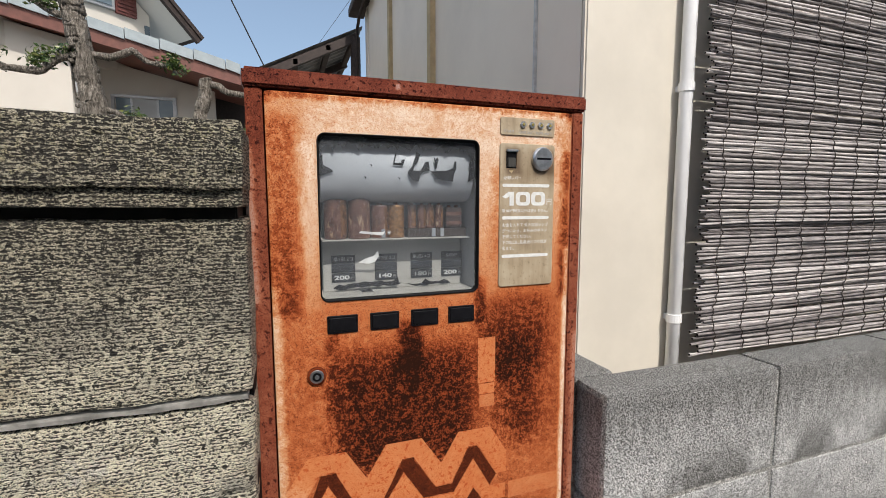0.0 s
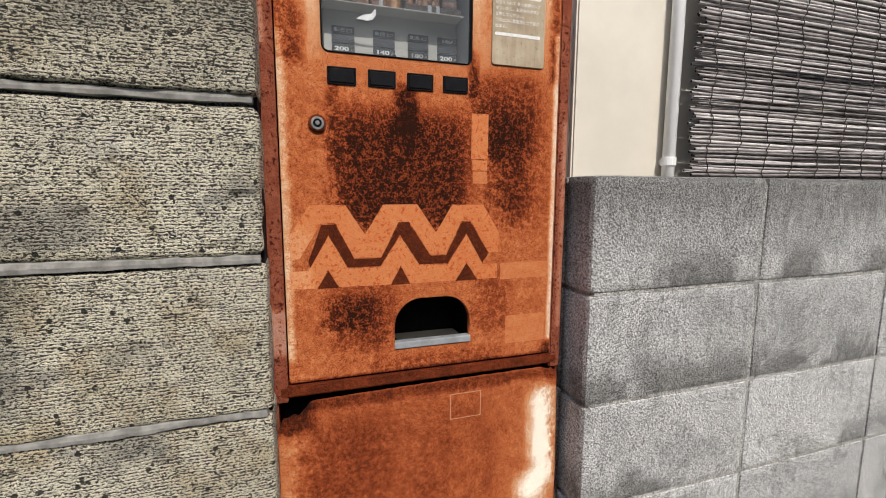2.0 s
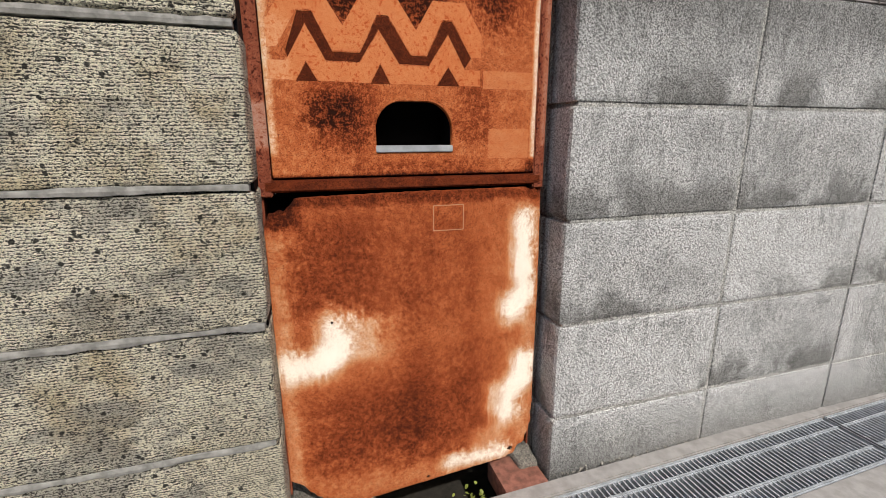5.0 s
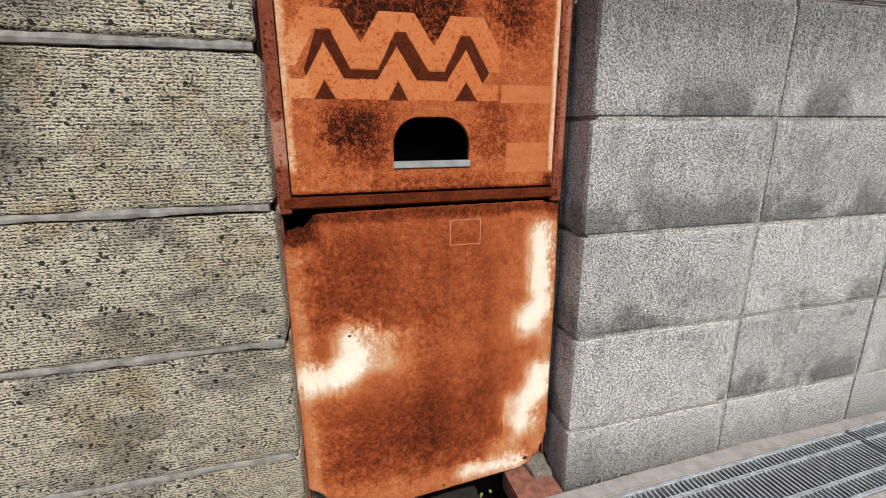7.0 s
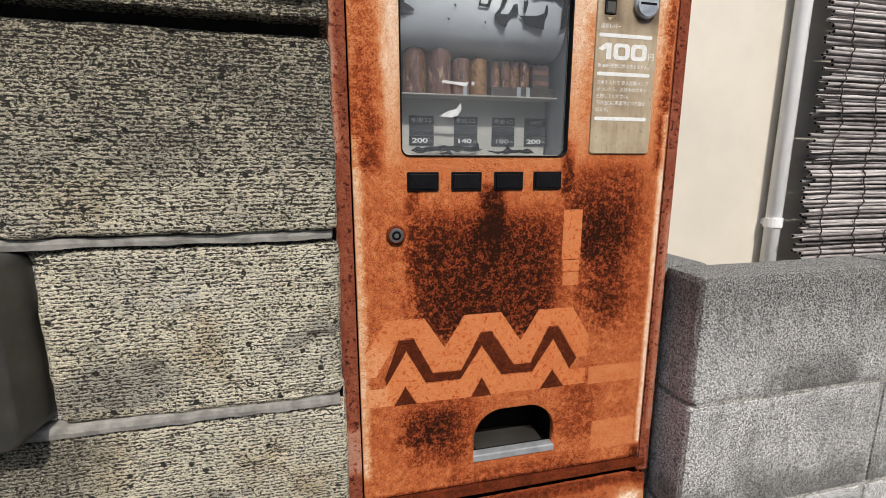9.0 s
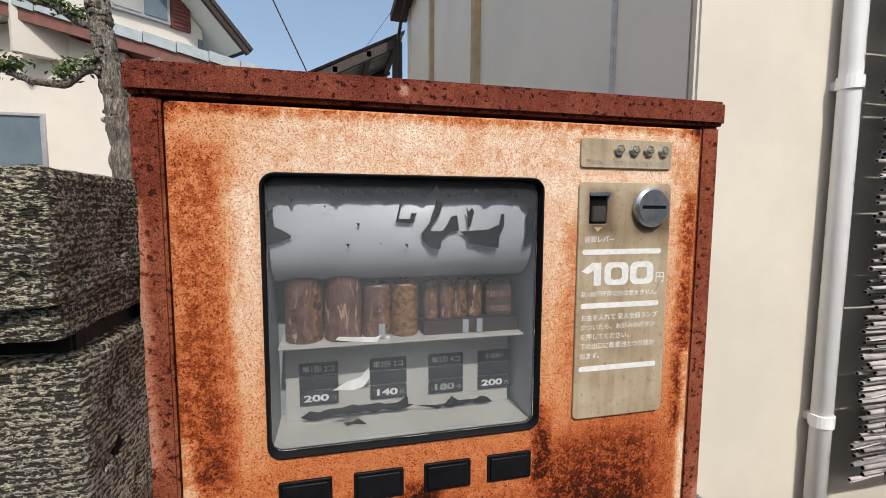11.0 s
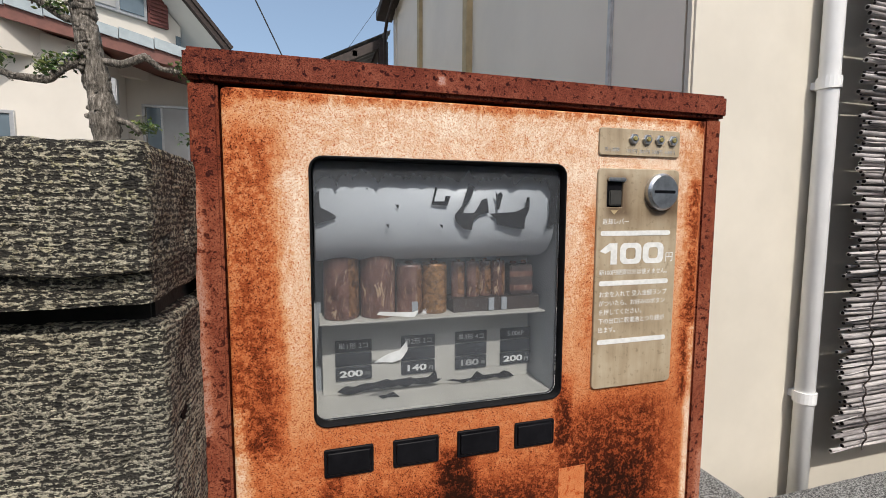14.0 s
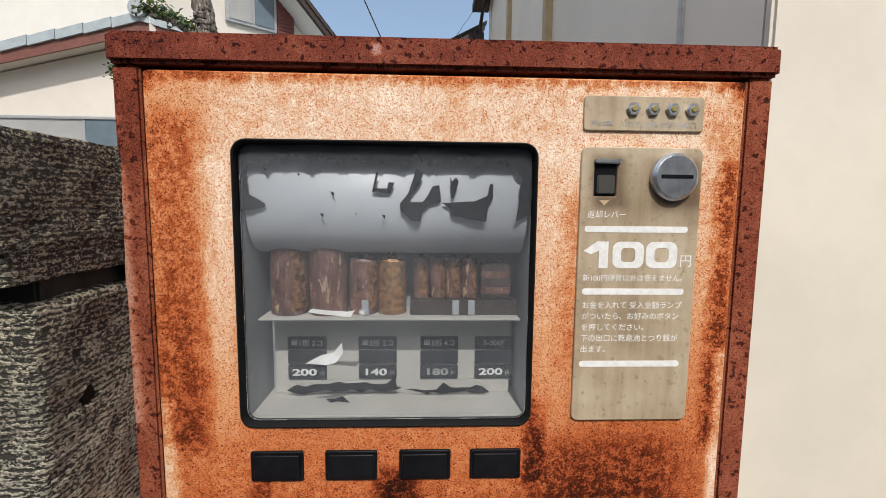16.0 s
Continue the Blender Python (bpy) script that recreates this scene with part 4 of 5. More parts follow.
# push buttons
for x in (0.156, 0.214, 0.2725, 0.329):
    b = part("push_button", ring(rounded(x - 0.0205, x + 0.0205, 1.0545, 1.0790, 0.0015, 3), rounded(x - 0.0180, x + 0.0180, 1.0570, 1.0765, 0.001, 3), -0.0050, 0.004, 0.0006), BLACK, door, "black plastic push button")
    part("button_cap", plate([rounded(x - 0.0178, x + 0.0178, 1.0572, 1.0763, 0.001, 3)], -0.0062, 0.004, 0.0008), BLACK, b)

# lock
lock = part("lock", disc(0.120, -0.0030, 0.999, 0.0125, 0.0045, 28, 0.0012), DARK_RUST, door, "round cylinder lock")
part("lock_ring", disc(0.120, -0.0074, 0.999, 0.0092, 0.0020, 24, 0.0006), STEEL, lock)
part("lock_core", disc(0.120, -0.0093, 0.999, 0.0060, 0.0010, 20, 0.0003), BLACK, lock)
part("lock_pin", disc(0.120, -0.0102, 0.999, 0.0030, 0.0012, 16, 0.0003), STEEL, lock)

# indicator plate
ind = part("indicator_plate", plate([rounded(0.393, 0.4865, 1.3305, 1.3560, 0.003)], -0.0050, 0.003, 0.0006), PANEL, door, "tan metal plate with four indicator lamps")
for x in (0.4305, 0.4460, 0.4610, 0.4765):
    nut = part("indicator_lamp", disc(x, -0.0050, 1.3465, 0.0052, 0.0030, 6, 0.0008), STEEL, ind, "dull steel lamp holder")
    part("lamp_lens", disc(x, -0.0080, 1.3465, 0.0024, 0.0012, 16, 0.0006), LAMP, nut)
part("plate_print", words("受入金額", 0.3985, -0.00515, 1.3345, 0.0042), INK_DIM, ind)
for x, s in ((0.4290, "100円"), (0.4440, "200円"), (0.4590, "300円"), (0.4745, "400円")):
    part("plate_print", words(s, x, -0.00515, 1.3335, 0.0048, 1.1, "CENTER"), INK_DIM, ind)

# coin panel
coin = part("coin_panel", plate([rounded(0.3925, 0.4875, 1.1030, 1.3185, 0.005), rounded(0.4030, 0.4205, 1.2815, 1.3085, 0.001, 2)], -0.0055, 0.004, 0.0008), PANEL, door, "tan metal coin panel with worn white print")
dial = part("coin_slot", disc(0.4640, -0.0055, 1.2965, 0.0180, 0.0060, 40, 0.0015), STEEL, coin, "round steel coin slot")
part("slot_face", disc(0.4640, -0.0115, 1.2965, 0.0160, 0.0012, 40, 0.0004), STEEL, dial)
# black bar on the dial paints the dark of the coin opening
part("slot_opening", box(0.4515, 0.4765, -0.0131, -0.0120, 1.2950, 1.2980, 0.0003), BLACK, dial)
# shallow black plate stands for the shade in the lever recess
part("lever_well", box(0.4032, 0.4203, -0.0042, -0.0031, 1.2817, 1.3083, 0.0003), BLACK, coin)
part("return_lever", box(0.4050, 0.4190, -0.0068, -0.0042, 1.2830, 1.2975, 0.0010), box_iron, coin, "dull grey return lever")
part("lever_lip", box(0.4025, 0.4225, -0.0085, -0.0050, 1.3060, 1.3095, 0.0008), STEEL, coin)
part("panel_print", plate([[(0.4075, 1.2785), (0.4155, 1.2785), (0.4115, 1.2745)]], -0.0058, 0.0003), TAN, coin)
part("panel_print", words("返却レバー", 0.3985, -0.00565, 1.2655, 0.0062), INK, coin)
for z in (1.2565, 1.2080, 1.1500):
    part("print_bar", plate([rounded(0.3970, 0.4790, z - 0.0024, z + 0.0024, 0.0022, 4)], -0.0058, 0.0003), INK, coin)
part("panel_print", plate([[(0.3966, 1.2395), (0.4075, 1.2470), (0.4165, 1.2470), (0.4165, 1.2264), (0.4092, 1.2264), (0.4092, 1.2402), (0.4030, 1.2370)]], -0.0058, 0.0003), INK, coin)
for x in (0.4200, 0.4468):
    part("panel_print", ring(rounded(x, x + 0.0250, 1.2264, 1.2470, 0.0062), rounded(x + 0.0068, x + 0.0182, 1.2312, 1.2422, 0.0030), -0.0058, 0.0003, 0.0), INK, coin)
part("panel_print", words("円", 0.4738, -0.00565, 1.2285, 0.0105), INK, coin)
part("panel_print", words("新100円硬貨以外は使えません。", 0.3968, -0.00565, 1.2165, 0.0058), INK, coin)
for k, line in enumerate(("お金を入れて 受入金額ランプ", "がついたら、お好みのボタン", "を押してください。", "下の出口に乾電池とつり銭が", "出ます。")):
    part("panel_print", words(line, 0.3972, -0.00565, 1.1950 - 0.0088 * k, 0.0061), INK, coin)

# set the two plates to their true width
for ob in (ind, coin, *ind.children_recursive, *coin.children_recursive):
    ob.data.transform(Matrix.Translation((0.3890, 0, 0)) @ Matrix.Diagonal((0.982, 1, 1, 1)) @ Matrix.Translation((-0.3925, 0, 0)))

# stripe decals
UPPER = [(0.076, 0.839), (0.105, 0.883), (0.156, 0.883), (0.185, 0.838), (0.213, 0.883), (0.267, 0.883), (0.298, 0.838), (0.325, 0.882), (0.379, 0.882), (0.408, 0.836), (0.408, 0.802), (0.391, 0.802), (0.358, 0.856), (0.342, 0.856), (0.314, 0.803), (0.289, 0.803), (0.254, 0.856), (0.237, 0.856), (0.209, 0.803), (0.168, 0.803), (0.141, 0.856), (0.120, 0.856), (0.089, 0.804), (0.076, 0.804)]
LOWER_BAND = [(0.075, 0.786), (0.101, 0.786), (0.131, 0.836), (0.158, 0.786), (0.208, 0.786), (0.239, 0.834), (0.270, 0.786), (0.318, 0.785), (0.350, 0.833), (0.379, 0.783), (0.406, 0.783), (0.406, 0.758), (0.371, 0.758), (0.351, 0.788), (0.331, 0.758), (0.256, 0.758), (0.240, 0.788), (0.223, 0.758), (0.145, 0.759), (0.129, 0.787), (0.112, 0.759), (0.075, 0.760)]
part("stripe_decal", plate([UPPER], -0.0033, 0.0003), DECAL, door, "faded orange zigzag stripe decal")
part("stripe_decal", plate([LOWER_BAND], -0.0033, 0.0003), DECAL, door, "faded orange zigzag stripe decal")
MID = [(0.101, 0.800), (0.121, 0.854), (0.141, 0.854), (0.168, 0.801), (0.209, 0.801), (0.238, 0.854), (0.253, 0.854), (0.289, 0.801), (0.315, 0.801), (0.343, 0.854), (0.357, 0.854), (0.390, 0.801), (0.379, 0.785), (0.350, 0.835), (0.318, 0.787), (0.270, 0.788), (0.239, 0.836), (0.208, 0.788), (0.158, 0.788), (0.131, 0.838), (0.103, 0.790)]
part("dark_stripe", plate([MID], -0.0031, 0.0003), DECAL_DARK, door, "rust-brown zigzag stripe")
for tooth in ([(0.113, 0.758), (0.129, 0.785), (0.144, 0.758)], [(0.224, 0.757), (0.240, 0.786), (0.255, 0.757)], [(0.332, 0.757), (0.351, 0.786), (0.370, 0.757)]):
    part("dark_stripe", plate([tooth], -0.0031, 0.0003), DECAL_DARK, door)
part("label_decal", plate([rounded(0.357, 0.386, 0.955, 1.026, 0.0004, 1)], -0.0033, 0.0003), DECAL, door, "faded orange label strip")
part("label_decal", plate([rounded(0.359, 0.385, 0.937, 0.953, 0.0004, 1)], -0.0033, 0.0003), DECAL, door)
part("label_decal", plate([rounded(0.360, 0.385, 0.916, 0.935, 0.0004, 1)], -0.0033, 0.0003), FAINT, door)
part("label_decal", plate([rounded(0.412, 0.502, 0.755, 0.783, 0.0004, 1)], -0.0032, 0.0002), FAINT, door)
part("label_decal", plate([rounded(0.424, 0.500, 0.640, 0.690, 0.0004, 1)], -0.0032, 0.0002), FAINT, door)

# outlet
# tray and walls are black, standing for the shade inside the opening
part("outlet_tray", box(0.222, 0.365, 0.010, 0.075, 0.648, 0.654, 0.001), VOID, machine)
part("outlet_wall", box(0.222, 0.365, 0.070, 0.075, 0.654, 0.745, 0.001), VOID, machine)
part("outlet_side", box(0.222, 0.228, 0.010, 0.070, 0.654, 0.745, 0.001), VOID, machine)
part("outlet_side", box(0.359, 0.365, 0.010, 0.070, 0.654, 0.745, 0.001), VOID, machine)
part("outlet_lip", box(0.2285, 0.3585, -0.0060, 0.0080, 0.6520, 0.6630, 0.001), GALV, machine, "grey steel outlet lip")
part("outlet_grille", box(0.240, 0.350, 0.020, 0.060, 0.6545, 0.6565, 0.0005), box_iron, machine)

# lower sheet with its corners eaten away
sheet = [(0.098, 0.580), (0.108, 0.584), (0.30, 0.587), (0.50, 0.588), (0.530, 0.580), (0.534, 0.40), (0.534, 0.14), (0.531, 0.085), (0.520, 0.050), (0.497, 0.028), (0.478, 0.016), (0.34, 0.004), (0.21, -0.008), (0.165, -0.012), (0.125, -0.008), (0.105, 0.010), (0.088, 0.030), (0.068, 0.055), (0.050, 0.066), (0.0475, 0.30), (0.0475, 0.545), (0.056, 0.560), (0.078, 0.565), (0.090, 0.572)]
torn = []
rnd = random.Random(8)
for a, b in zip(sheet, sheet[1:] + sheet[:1]):
    n = max(1, int(math.dist(a, b) / 0.006))
    long = math.dist(a, b) > 0.1
    for k in range(n):
        w = 0.0006 if long else 0.0026
        torn.append((a[0] + (b[0] - a[0]) * k / n + rnd.uniform(-w, w), a[1] + (b[1] - a[1]) * k / n + rnd.uniform(-w, w)))


def hole(x, z, r, s):
    q = random.Random(s)
    return [(x + r * q.uniform(0.7, 1.2) * math.cos(radians(a)), z + r * q.uniform(0.7, 1.2) * math.sin(radians(a))) for a in range(0, 360, 36)]


low = part("lower_sheet", plate([torn, hole(0.141, 0.366, 0.0028, 1), hole(0.310, 0.010, 0.0035, 2), hole(0.489, 0.035, 0.006, 3)], -0.004, 0.004, 0.0008), LOWER, machine, "brown rusted lower sheet with white paint remains")
mark = plain("pale_label_outline", (0.55, 0.30, 0.15), 0.6, scale=300, vary=0.5)
part("label_outline", ring(rounded(0.3235, 0.3795, 0.516, 0.5615, 0.0006, 1), rounded(0.3247, 0.3783, 0.5172, 0.5603, 0.0005, 1), -0.0043, 0.0003, 0.0), mark, low, "pale outline of a lost label")
# black sheet paints the dark behind the holes of the lower sheet
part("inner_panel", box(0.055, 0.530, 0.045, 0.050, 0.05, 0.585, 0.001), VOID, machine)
# added strip: paints the gap's shade and stops light slivers
part("edge_seal", box(0.0400, 0.0450, -0.050, 0.03, 0.03, 1.20, 0.001), RUBBER, machine, "added black strip standing for the dark gap beside the stone wall")

# ---- fern in the pit ----
fern = thing("fern", (0.40, 0.0, -0.17), "small yellow-green fern growing in the dark pit", "plant")
rnd = random.Random(21)
fern_leaf = plain("yellow_green_leaf", (0.30, 0.34, 0.07), 0.5, scale=200, vary=0.4)
part("stem", tube([(0.40, 0.005, -0.172), (0.395, -0.01, -0.10), (0.40, -0.02, -0.05)], 0.0012, 6), fern_leaf, fern)
bm = bmesh.new()
for k in range(26):
    x, y, z, s = 0.40 + rnd.gauss(0, 0.016), -0.015 + rnd.gauss(0, 0.015), -0.065 + rnd.gauss(0, 0.014), rnd.uniform(0.004, 0.007)
    m = Matrix.Translation((x, y, z)) @ Euler((rnd.uniform(-0.8, 0.8), rnd.uniform(-0.8, 0.8), rnd.uniform(0, 6))).to_matrix().to_4x4()
    vs = [bm.verts.new(m @ Vector(p)) for p in ((0, -s, 0), (s * 0.7, -s * 0.2, 0.001), (s * 0.5, s * 0.6, 0), (0, s, -0.001), (-s * 0.5, s * 0.6, 0), (-s * 0.7, -s * 0.2, 0.001))]
    bm.faces.new(vs)
part("fronds", bm, fern_leaf, fern)

# ---- lean-to roof ----
lean = thing("lean_to", (0.2, 3.6, 0.0), "lean-to roof of smoky corrugated sheet on dark beams", "lean-to", kind="structure")


def slab(a, b, c, d, thick):
    bm = bmesh.new()
    n = (Vector(b) - Vector(a)).cross(Vector(d) - Vector(a)).normalized() * thick
    lo = [bm.verts.new(Vector(p)) for p in (a, b, c, d)]
    hi = [bm.verts.new(Vector(p) + n) for p in (a, b, c, d)]
    bm.faces.new(lo[::-1]), bm.faces.new(hi)
    for k in range(4):
        bm.faces.new((lo[k], lo[(k + 1) % 4], hi[(k + 1) % 4], hi[k]))
    return bm


bm = bmesh.new()
rows = []
for k in range(61):
    y = 3.12 + k * 0.035
    rows.append([bm.verts.new((x, y, z + 0.011 * math.cos(k * math.pi / 1.5))) for x, z in ((-0.10, 2.215), (0.72, 2.625))])
for a, b in zip(rows, rows[1:]):
    bm.faces.new((a[0], a[1], b[1], b[0]))
part("corrugated_sheet", bm, CORRUGATED, lean)
for y in (3.15, 3.9, 4.6, 5.2):
    part("rafter", slab((-0.10, y - 0.02, 2.13), (0.70, y - 0.02, 2.53), (0.70, y + 0.03, 2.53), (-0.10, y + 0.03, 2.13), 0.06), BEAM, lean)
for x, z in ((-0.06, 2.19), (0.20, 2.32), (0.45, 2.45), (0.66, 2.55)):
    part("purlin", box(x - 0.02, x + 0.02, 3.13, 5.2, z - 0.03, z + 0.015, 0.003), BEAM, lean)
part("post", box(0.63, 0.70, 3.12, 3.19, 0.0, 2.55, 0.004), BEAM, lean)
part("back_screen", box(-0.08, 0.70, 5.24, 5.28, 0.0, 2.50, 0.004), CORRUGATED, lean)

# ---- house ----
house = thing("house", (-2.5, 6.5, 0.0), "cream rendered house with grey glazed tiles and red-brown trim", "house", kind="structure")
part("wing_wall", plate([[(-6.5, 0), (-2.117, 0), (-2.117, 3.04), (-3.15, 3.28), (-6.5, 2.51)]], 5.62, 0.1, 0.004), HOUSE, house, "sunlit cream wall of the lower wing")
part("recess_wall", plate([[(-2.2, 0), (-0.77, 0), (-0.77, 2.73), (-2.2, 3.06)]], 6.3, 0.1, 0.004), HOUSE, house)
part("recess_side", box(-2.20, -2.117, 5.73, 6.29, 0.0, 3.04, 0.01), HOUSE, house)
part("far_wall", box(-1.5, -0.25, 7.2, 7.3, 0.0, 3.0, 0.01), BEAM, house)
APEX, SLOPE = (-3.15, 3.50), 0.23


def roof_z(x):
    return APEX[1] - SLOPE * abs(x - APEX[0])


for side, end in ((1, -0.36), (-1, -6.5)):
    x0, x1 = APEX[0], end
    a, b = (x0, 5.35, roof_z(x0) - 0.16), (x1, 5.35, roof_z(x1) - 0.16)
    part("roof_slope", slab((x0, 5.40, roof_z(x0) - 0.06), (x1, 5.40, roof_z(x1) - 0.06), (x1, 8.0, roof_z(x1) - 0.06), (x0, 8.0, roof_z(x0) - 0.06), 0.03 * side), TILE, house)
    # right soffit in barge red-brown stands in for the eave's shadow strip
    part("soffit", slab((x0, 5.40, roof_z(x0) - 0.20), (x1, 5.40, roof_z(x1) - 0.20), (x1, 6.9, roof_z(x1) - 0.20), (x0, 6.9, roof_z(x0) - 0.20), 0.02 * side), BARGE if side > 0 else HOUSE, house)
    part("barge_board", slab((x0, 5.36, roof_z(x0) - 0.235), (x1, 5.36, roof_z(x1) - 0.235), (x1, 5.36, roof_z(x1) - 0.095), (x0, 5.36, roof_z(x0) - 0.095), 0.03 * -side), BARGE, house, "red-brown barge board")
    n = int(abs(x1 - x0) / 0.33)
    for k in range(n + 1):
        u0, u1 = x0 + side * 0.33 * k, x0 + side * min(0.33 * (k + 1) - 0.008, abs(x1 - x0))
        if abs(u1 - u0) < 0.05:
            continue
        part("verge_tile", slab((u0, 5.33, roof_z(u0) - 0.10), (u1, 5.33, roof_z(u1) - 0.115), (u1, 5.33, roof_z(u1) - 0.005), (u0, 5.33, roof_z(u0) + 0.012), 0.05 * -side), TILE, house)
part("ridge_end", tube([(APEX[0], 5.36, APEX[1] + 0.03), (APEX[0], 5.28, APEX[1] + 0.03)], [0.11, 0.10], 20), TILE, house)
part("ridge_boss", tube([(APEX[0], 5.29, APEX[1] + 0.03), (APEX[0], 5.26, APEX[1] + 0.03)], [0.075, 0.065], 20), ALU, house)


def window(name, x0, x1, z0, z1, y, panes, mats, sill=True):
    w = part(name, ring([(x0, z0), (x1, z0), (x1, z1), (x0, z1)], [(x0 + 0.035, z0 + 0.035), (x1 - 0.035, z0 + 0.035), (x1 - 0.035, z1 - 0.035), (x0 + 0.035, z1 - 0.035)], y, 0.05, 0.002), ALU, house)
    edges = [x0 + 0.035 + (x1 - x0 - 0.07) * p for p in panes]
    for k, (a, b) in enumerate(zip(edges, edges[1:])):
        part("pane", box(a + 0.012, b - 0.012, y + 0.02, y + 0.03, z0 + 0.036, z1 - 0.036, 0), mats[k % len(mats)], w)
        part("stile", box(b - 0.012, b + 0.012, y + 0.012, y + 0.04, z0 + 0.036, z1 - 0.036, 0.001), ALU, w)
    return w


window("window", -1.95, -1.22, 1.6, 2.60, 6.26, (0, 0.28, 0.72, 1.0), (PANE, PANE_FROST, PANE))
window("window", -5.2, -2.94, 1.3, 2.32, 5.585, (0, 0.5, 1.0), (PANE_FROST, PANE))
meter = part("meter_box", box(-2.08, -1.98, 5.60, 5.68, 2.45, 2.74, 0.01), ALU, house, "grey meter box")
part("gutter_hook", ring(rounded(-1.02, -0.86, 2.80, 2.92, 0.01), rounded(-0.99, -0.89, 2.83, 2.90, 0.005), 5.45, 0.03, 0.002), BARGE, house)

# upper storey, set askew behind the wing
UP = Matrix.Translation((-1.80, 6.35, 0.0)) @ Matrix.Rotation(radians(40), 4, "Z")


def turned(bm):
    bm.transform(UP)
    return bm


VERGE = 0.90


def verge_z(x):
    return 3.44 - VERGE * (x - 0.65)


bm = bmesh.new()
ring_a = [bm.verts.new((x, 0.0, z)) for x, z in ((-1.6, 2.9), (0.34, 2.9), (0.34, verge_z(0.34) - 0.02), (-1.6, verge_z(-1.6) - 0.02))]
ring_b = [bm.verts.new(v.co + Vector((0, 0.1, 0))) for v in ring_a]
bm.faces.new(ring_a), bm.faces.new(ring_b[::-1])
for k in range(4):
    bm.faces.new((ring_a[k], ring_b[k], ring_b[(k + 1) % 4], ring_a[(k + 1) % 4]))
upper_wall = part("upper_wall", turned(bm), HOUSE, house)
part("upper_soffit", turned(slab((-1.6, -0.44, verge_z(-1.6)), (0.66, -0.44, verge_z(0.66)), (0.66, 0.6, verge_z(0.66)), (-1.6, 0.6, verge_z(-1.6)), 0.04)), HOUSE_BACK, house)
part("upper_verge", turned(slab((-1.6, -0.50, verge_z(-1.6) - 0.02), (0.70, -0.50, verge_z(0.70) - 0.02), (0.70, -0.44, verge_z(0.70) - 0.02), (-1.6, -0.44, verge_z(-1.6) - 0.02), 0.11)), BEAM, house)
part("upper_tiles", turned(slab((-1.6, -0.52, verge_z(-1.6) + 0.07), (0.74, -0.52, verge_z(0.74) + 0.07), (0.74, 0.7, verge_z(0.74) + 0.07), (-1.6, 0.7, verge_z(-1.6) + 0.07), 0.05)), BEAM, house)
part("upper_front", box(-9.0, -2.95, 7.0, 7.1, 3.0, 8.0, 0.01), HOUSE_BACK, house)
w = part("window_frame", turned(box(-0.75, -0.08, -0.05, 0.0, 3.62, 4.9, 0.004)), ALU, house)
part("pane", turned(box(-0.71, -0.42, -0.062, -0.052, 3.66, 4.86, 0)), PANE_FROST, w)
part("pane", turned(box(-0.38, -0.12, -0.062, -0.052, 3.66, 4.86, 0)), PANE, w)
sh = part("shutter", turned(box(-0.07, 0.17, -0.05, -0.005, 3.60, 4.7, 0.004)), SHUTTER, house, "red-brown slatted shutter")
for k in range(22):
    part("slat", turned(box(-0.055, 0.155, -0.062, -0.05, 3.63 + k * 0.048, 3.66 + k * 0.048, 0.002)), SHUTTER, sh)
part("upper_vent", turned(box(0.27, 0.33, -0.02, -0.002, 3.40, 3.56, 0.003)), PANE, house)

# ---- garden trees ----


def knots(bm, points, r, seed):
    q = random.Random(seed)
    for p in points:
        for k in range(16):
            d = Vector((q.gauss(0, 1), q.gauss(0, 1), q.gauss(0, 0.5))).normalized() * r * 0.85
            bmesh.ops.create_icosphere(bm, subdivisions=1, radius=r * q.uniform(0.10, 0.24), matrix=Matrix.Translation(Vector(p) + d))
    return bm


def limb(points, r0, r1, seed, burrs=()):
    """A gnarled limb: a bent tube whose rings swell and shrink."""
    q = random.Random(seed)
    pts, rad = [], []
    steps = max(6, int(sum(math.dist(a, b) for a, b in zip(points, points[1:])) / 0.018))
    for k in range(steps + 1):
        t = k / steps * (len(points) - 1)
        i = min(int(t), len(points) - 2)
        p = Vector(points[i]).lerp(Vector(points[i + 1]), t - i)
        j = r0 * 0.05
        pts.append(p + Vector((q.uniform(-j, j), q.uniform(-j, j), q.uniform(-j, j) * 0.5)))
        r = r0 + (r1 - r0) * k / steps
        rad.append(r * (0.88 + 0.42 * abs(noise.noise(p * 7 + Vector((seed, 0, 0))))))
    bm = tube(pts, rad, 26)
    for at in burrs:
        knots(bm, [pts[int(at * steps)]], r0 * 1.15, seed + int(at * 100))
    for v in bm.verts:
        c = v.co
        v.co = c + Vector(noise.noise_vector(Vector((c.x * 85, c.y * 85, c.z * 22)))) * r0 * 0.17
    return bm


def leaves(centres, spread, count, seed, size=0.016):
    q = random.Random(seed)
    bm = bmesh.new()
    for c in centres:
        for k in range(count):
            p = Vector(c) + Vector((q.gauss(0, spread), q.gauss(0, spread), q.gauss(0, spread * 0.6)))
            s = size * q.uniform(0.6, 1.3)
            m = Matrix.Translation(p) @ Euler((q.uniform(-1.3, 1.3), q.uniform(-1.3, 1.3), q.uniform(0, 6.3))).to_matrix().to_4x4()
            vs = [bm.verts.new(m @ Vector(v)) for v in ((0, -s, 0), (s * 0.42, -s * 0.1, s * 0.12), (0, s, 0), (-s * 0.42, -s * 0.1, s * 0.12))]
            bm.faces.new((vs[0], vs[1], vs[2])), bm.faces.new((vs[0], vs[2], vs[3]))
    return bm


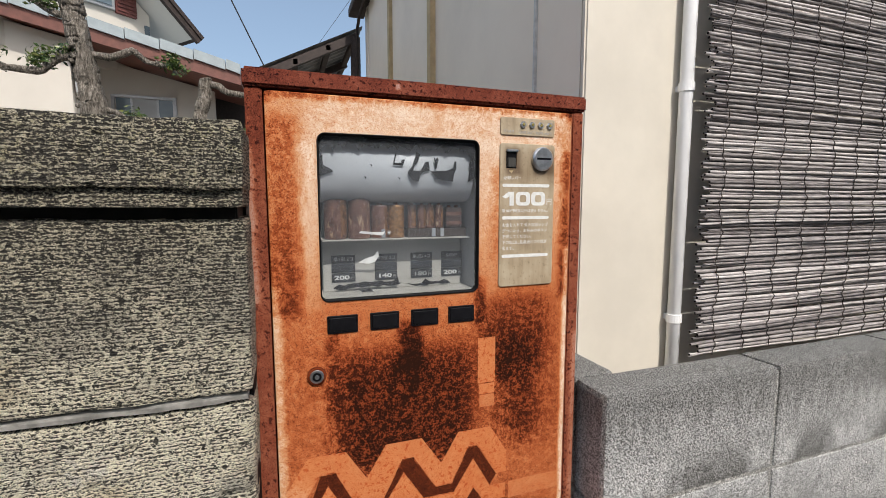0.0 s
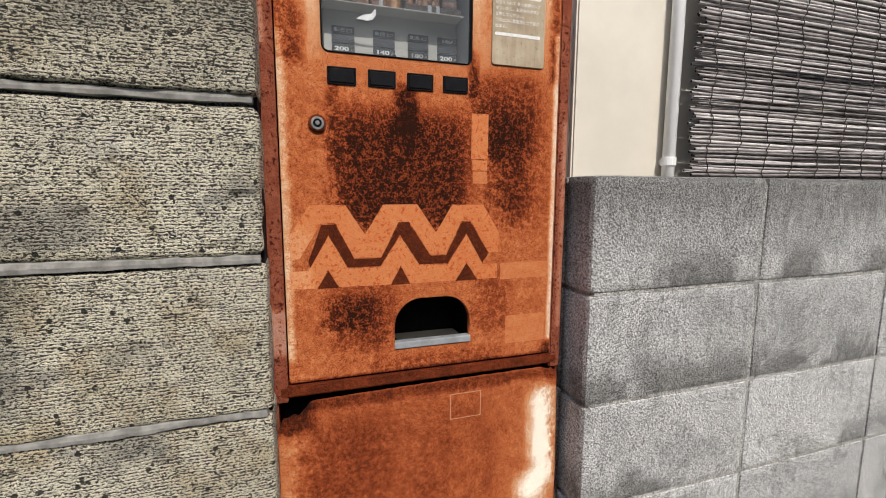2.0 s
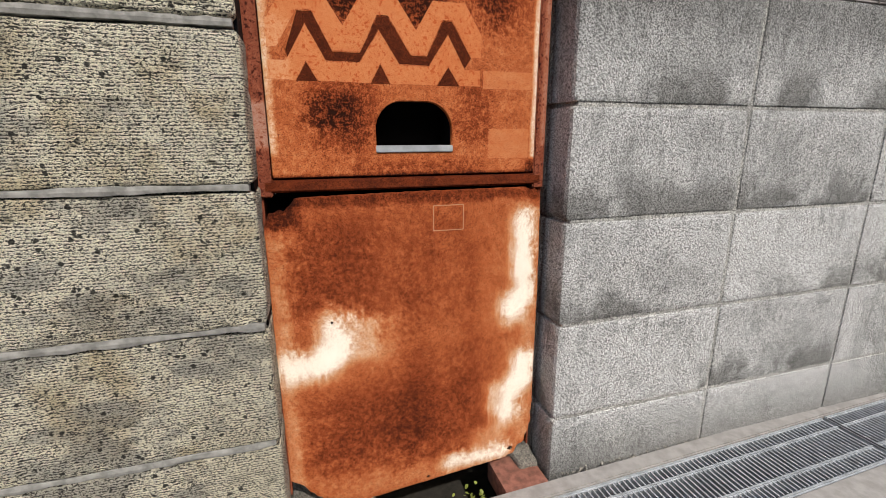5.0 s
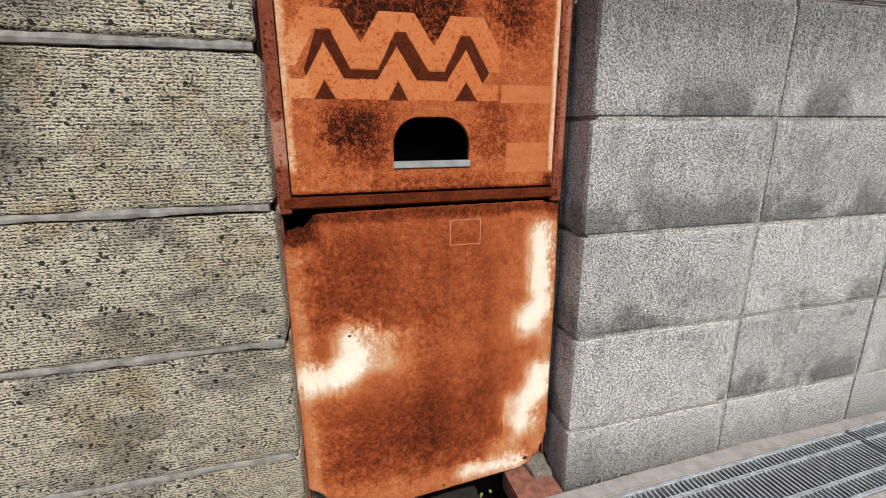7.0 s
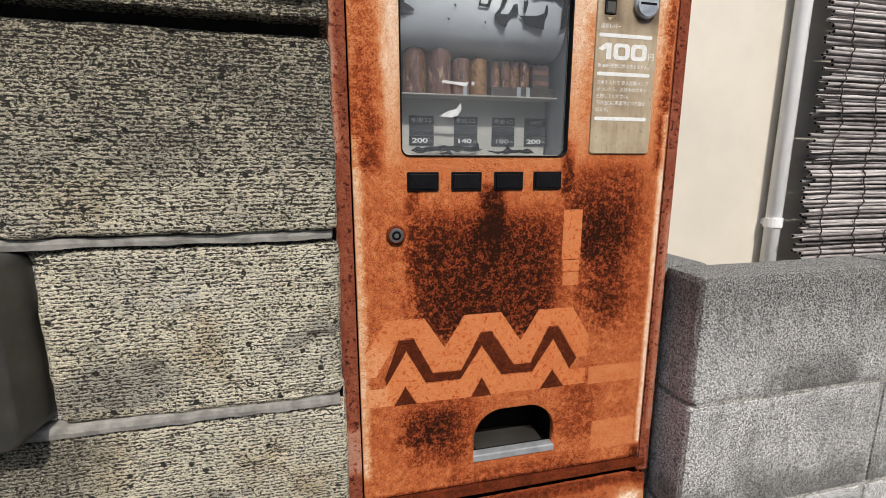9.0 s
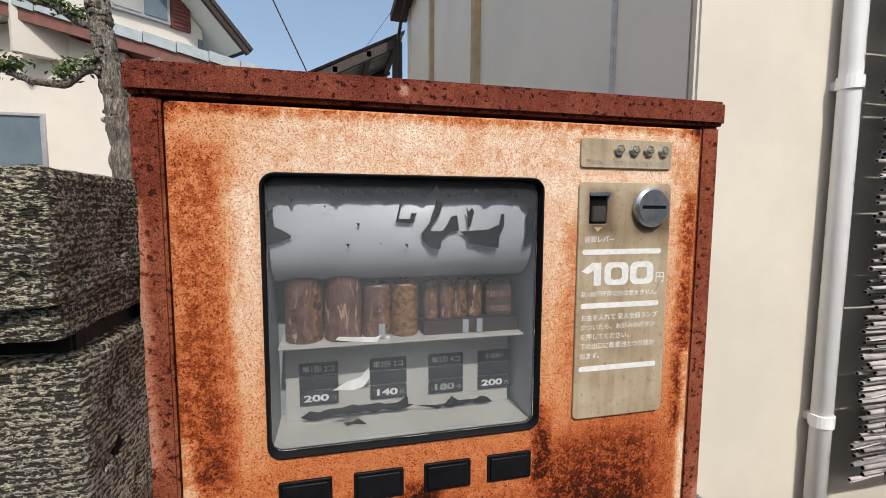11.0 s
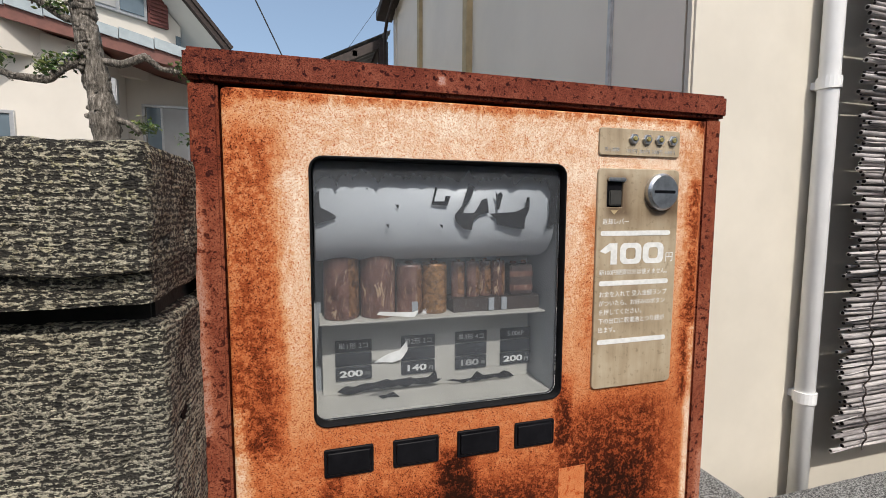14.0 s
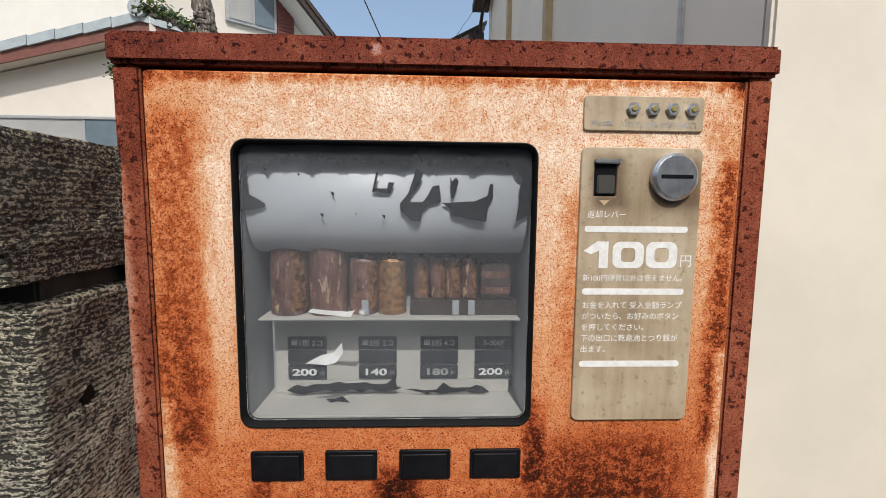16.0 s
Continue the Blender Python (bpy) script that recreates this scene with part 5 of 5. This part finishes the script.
TY = 1.9
tree = thing("garden_tree", (-0.70, TY, 0.0), "hard-pruned gnarled garden tree with grey bark behind the wall", "tree")
trunk = limb([(-0.67, TY, -0.02), (-0.695, TY, 1.2), (-0.716, TY, 1.63), (-0.755, TY, 1.94), (-0.782, TY, 2.15), (-0.83, TY, 2.6)], 0.058, 0.040, 3)
part("trunk", knots(trunk, [(-0.765, TY, 1.93), (-0.75, TY, 1.78), (-0.735, TY, 1.68), (-0.77, TY, 1.87), (-0.79, TY, 2.13)], 0.055, 4), BARK, tree, smooth=True)
part("branch", limb([(-0.74, TY, 1.88), (-0.82, TY - 0.03, 1.87), (-0.90, TY - 0.03, 1.80), (-1.0, TY - 0.05, 1.80), (-1.08, TY - 0.05, 1.83)], 0.019, 0.012, 5, [0.10, 0.25, 0.42, 0.6, 0.8]), BARK, tree, smooth=True)
part("branch", limb([(-0.72, TY, 1.90), (-0.64, TY - 0.02, 1.885), (-0.55, TY - 0.02, 1.925), (-0.50, TY, 1.885), (-0.42, TY, 1.875)], 0.017, 0.010, 6, [0.3, 0.55, 0.6, 0.9]), BARK, tree, smooth=True)
part("branch", limb([(-0.74, TY, 2.05), (-0.84, TY, 2.06), (-0.93, TY, 2.12), (-1.02, TY, 2.14)], 0.020, 0.012, 7, [0.2, 0.5, 0.7]), BARK, tree, smooth=True)
part("branch", limb([(-0.69, TY, 1.66), (-0.62, TY - 0.03, 1.64), (-0.58, TY - 0.03, 1.60)], 0.016, 0.010, 8), BARK, tree, smooth=True)
part("crown", leaves([(-1.10, TY - 0.05, 1.86), (-1.13, TY - 0.05, 1.84), (-1.06, TY - 0.05, 1.87), (-1.16, TY - 0.05, 1.87), (-0.90, TY - 0.03, 1.84), (-0.87, TY - 0.03, 1.87), (-0.80, TY - 0.02, 1.90), (-0.94, TY, 2.14), (-1.00, TY, 2.18), (-1.04, TY, 2.16), (-0.86, TY, 2.10), (-0.40, TY, 1.90), (-0.38, TY, 1.87), (-0.57, TY, 1.63)], 0.024, 120, 9, 0.013), LEAF, tree, "sparse clumps of dark green leaves")

tree2 = thing("garden_tree", (-0.29, TY, 0.0), "small pruned garden tree with one bare branch", "tree")
part("trunk", limb([(-0.30, TY, -0.02), (-0.31, TY, 1.4), (-0.29, TY, 1.66), (-0.265, TY, 1.74), (-0.258, TY, 1.83)], 0.036, 0.028, 13), BARK, tree2, smooth=True)
part("branch", limb([(-0.255, TY, 1.81), (-0.20, TY, 1.80), (-0.17, TY, 1.775), (-0.08, TY, 1.765), (0.02, TY, 1.75)], 0.017, 0.010, 14), BARK, tree2, smooth=True)
shrub = thing("low_shrub", (-0.15, 1.6, 0.0), "low clipped shrub with reddish leaves behind the wall", "shrub")
part("stem", limb([(-0.15, 1.6, -0.02), (-0.16, 1.6, 1.5)], 0.012, 0.006, 15), BARK, shrub)
part("crown", leaves([(-0.32 + 0.045 * k, 1.6, 1.545 + 0.012 * math.sin(k * 2)) for k in range(10)], 0.026, 46, 16, 0.012), LEAF, shrub, "dense small leaves")

# ---- overhead cables ----
for a, b, r in (((-0.90, 5.2, 4.58), (0.135, 5.2, 2.335), 0.0085), ((1.60, 5.2, 4.68), (-0.09, 5.2, 2.24), 0.0026)):
    cable = part("overhead_cable", tube([a, tuple((u + v) / 2 for u, v in zip(a, b)), b], r, 6), CABLE)
    tagged(cable, "thin black overhead cable against the sky", "cable")

# ---- unseen closing wall across the lane, added to darken reflections and cut fill ----
opposite = part("wall_south", box(-30, 30, -7.2, -7.0, -0.05, 4.2, 0.01), MORTAR)
tagged(opposite, "unseen grey wall added to darken reflections and cut sky fill", "wall", kind="structure")
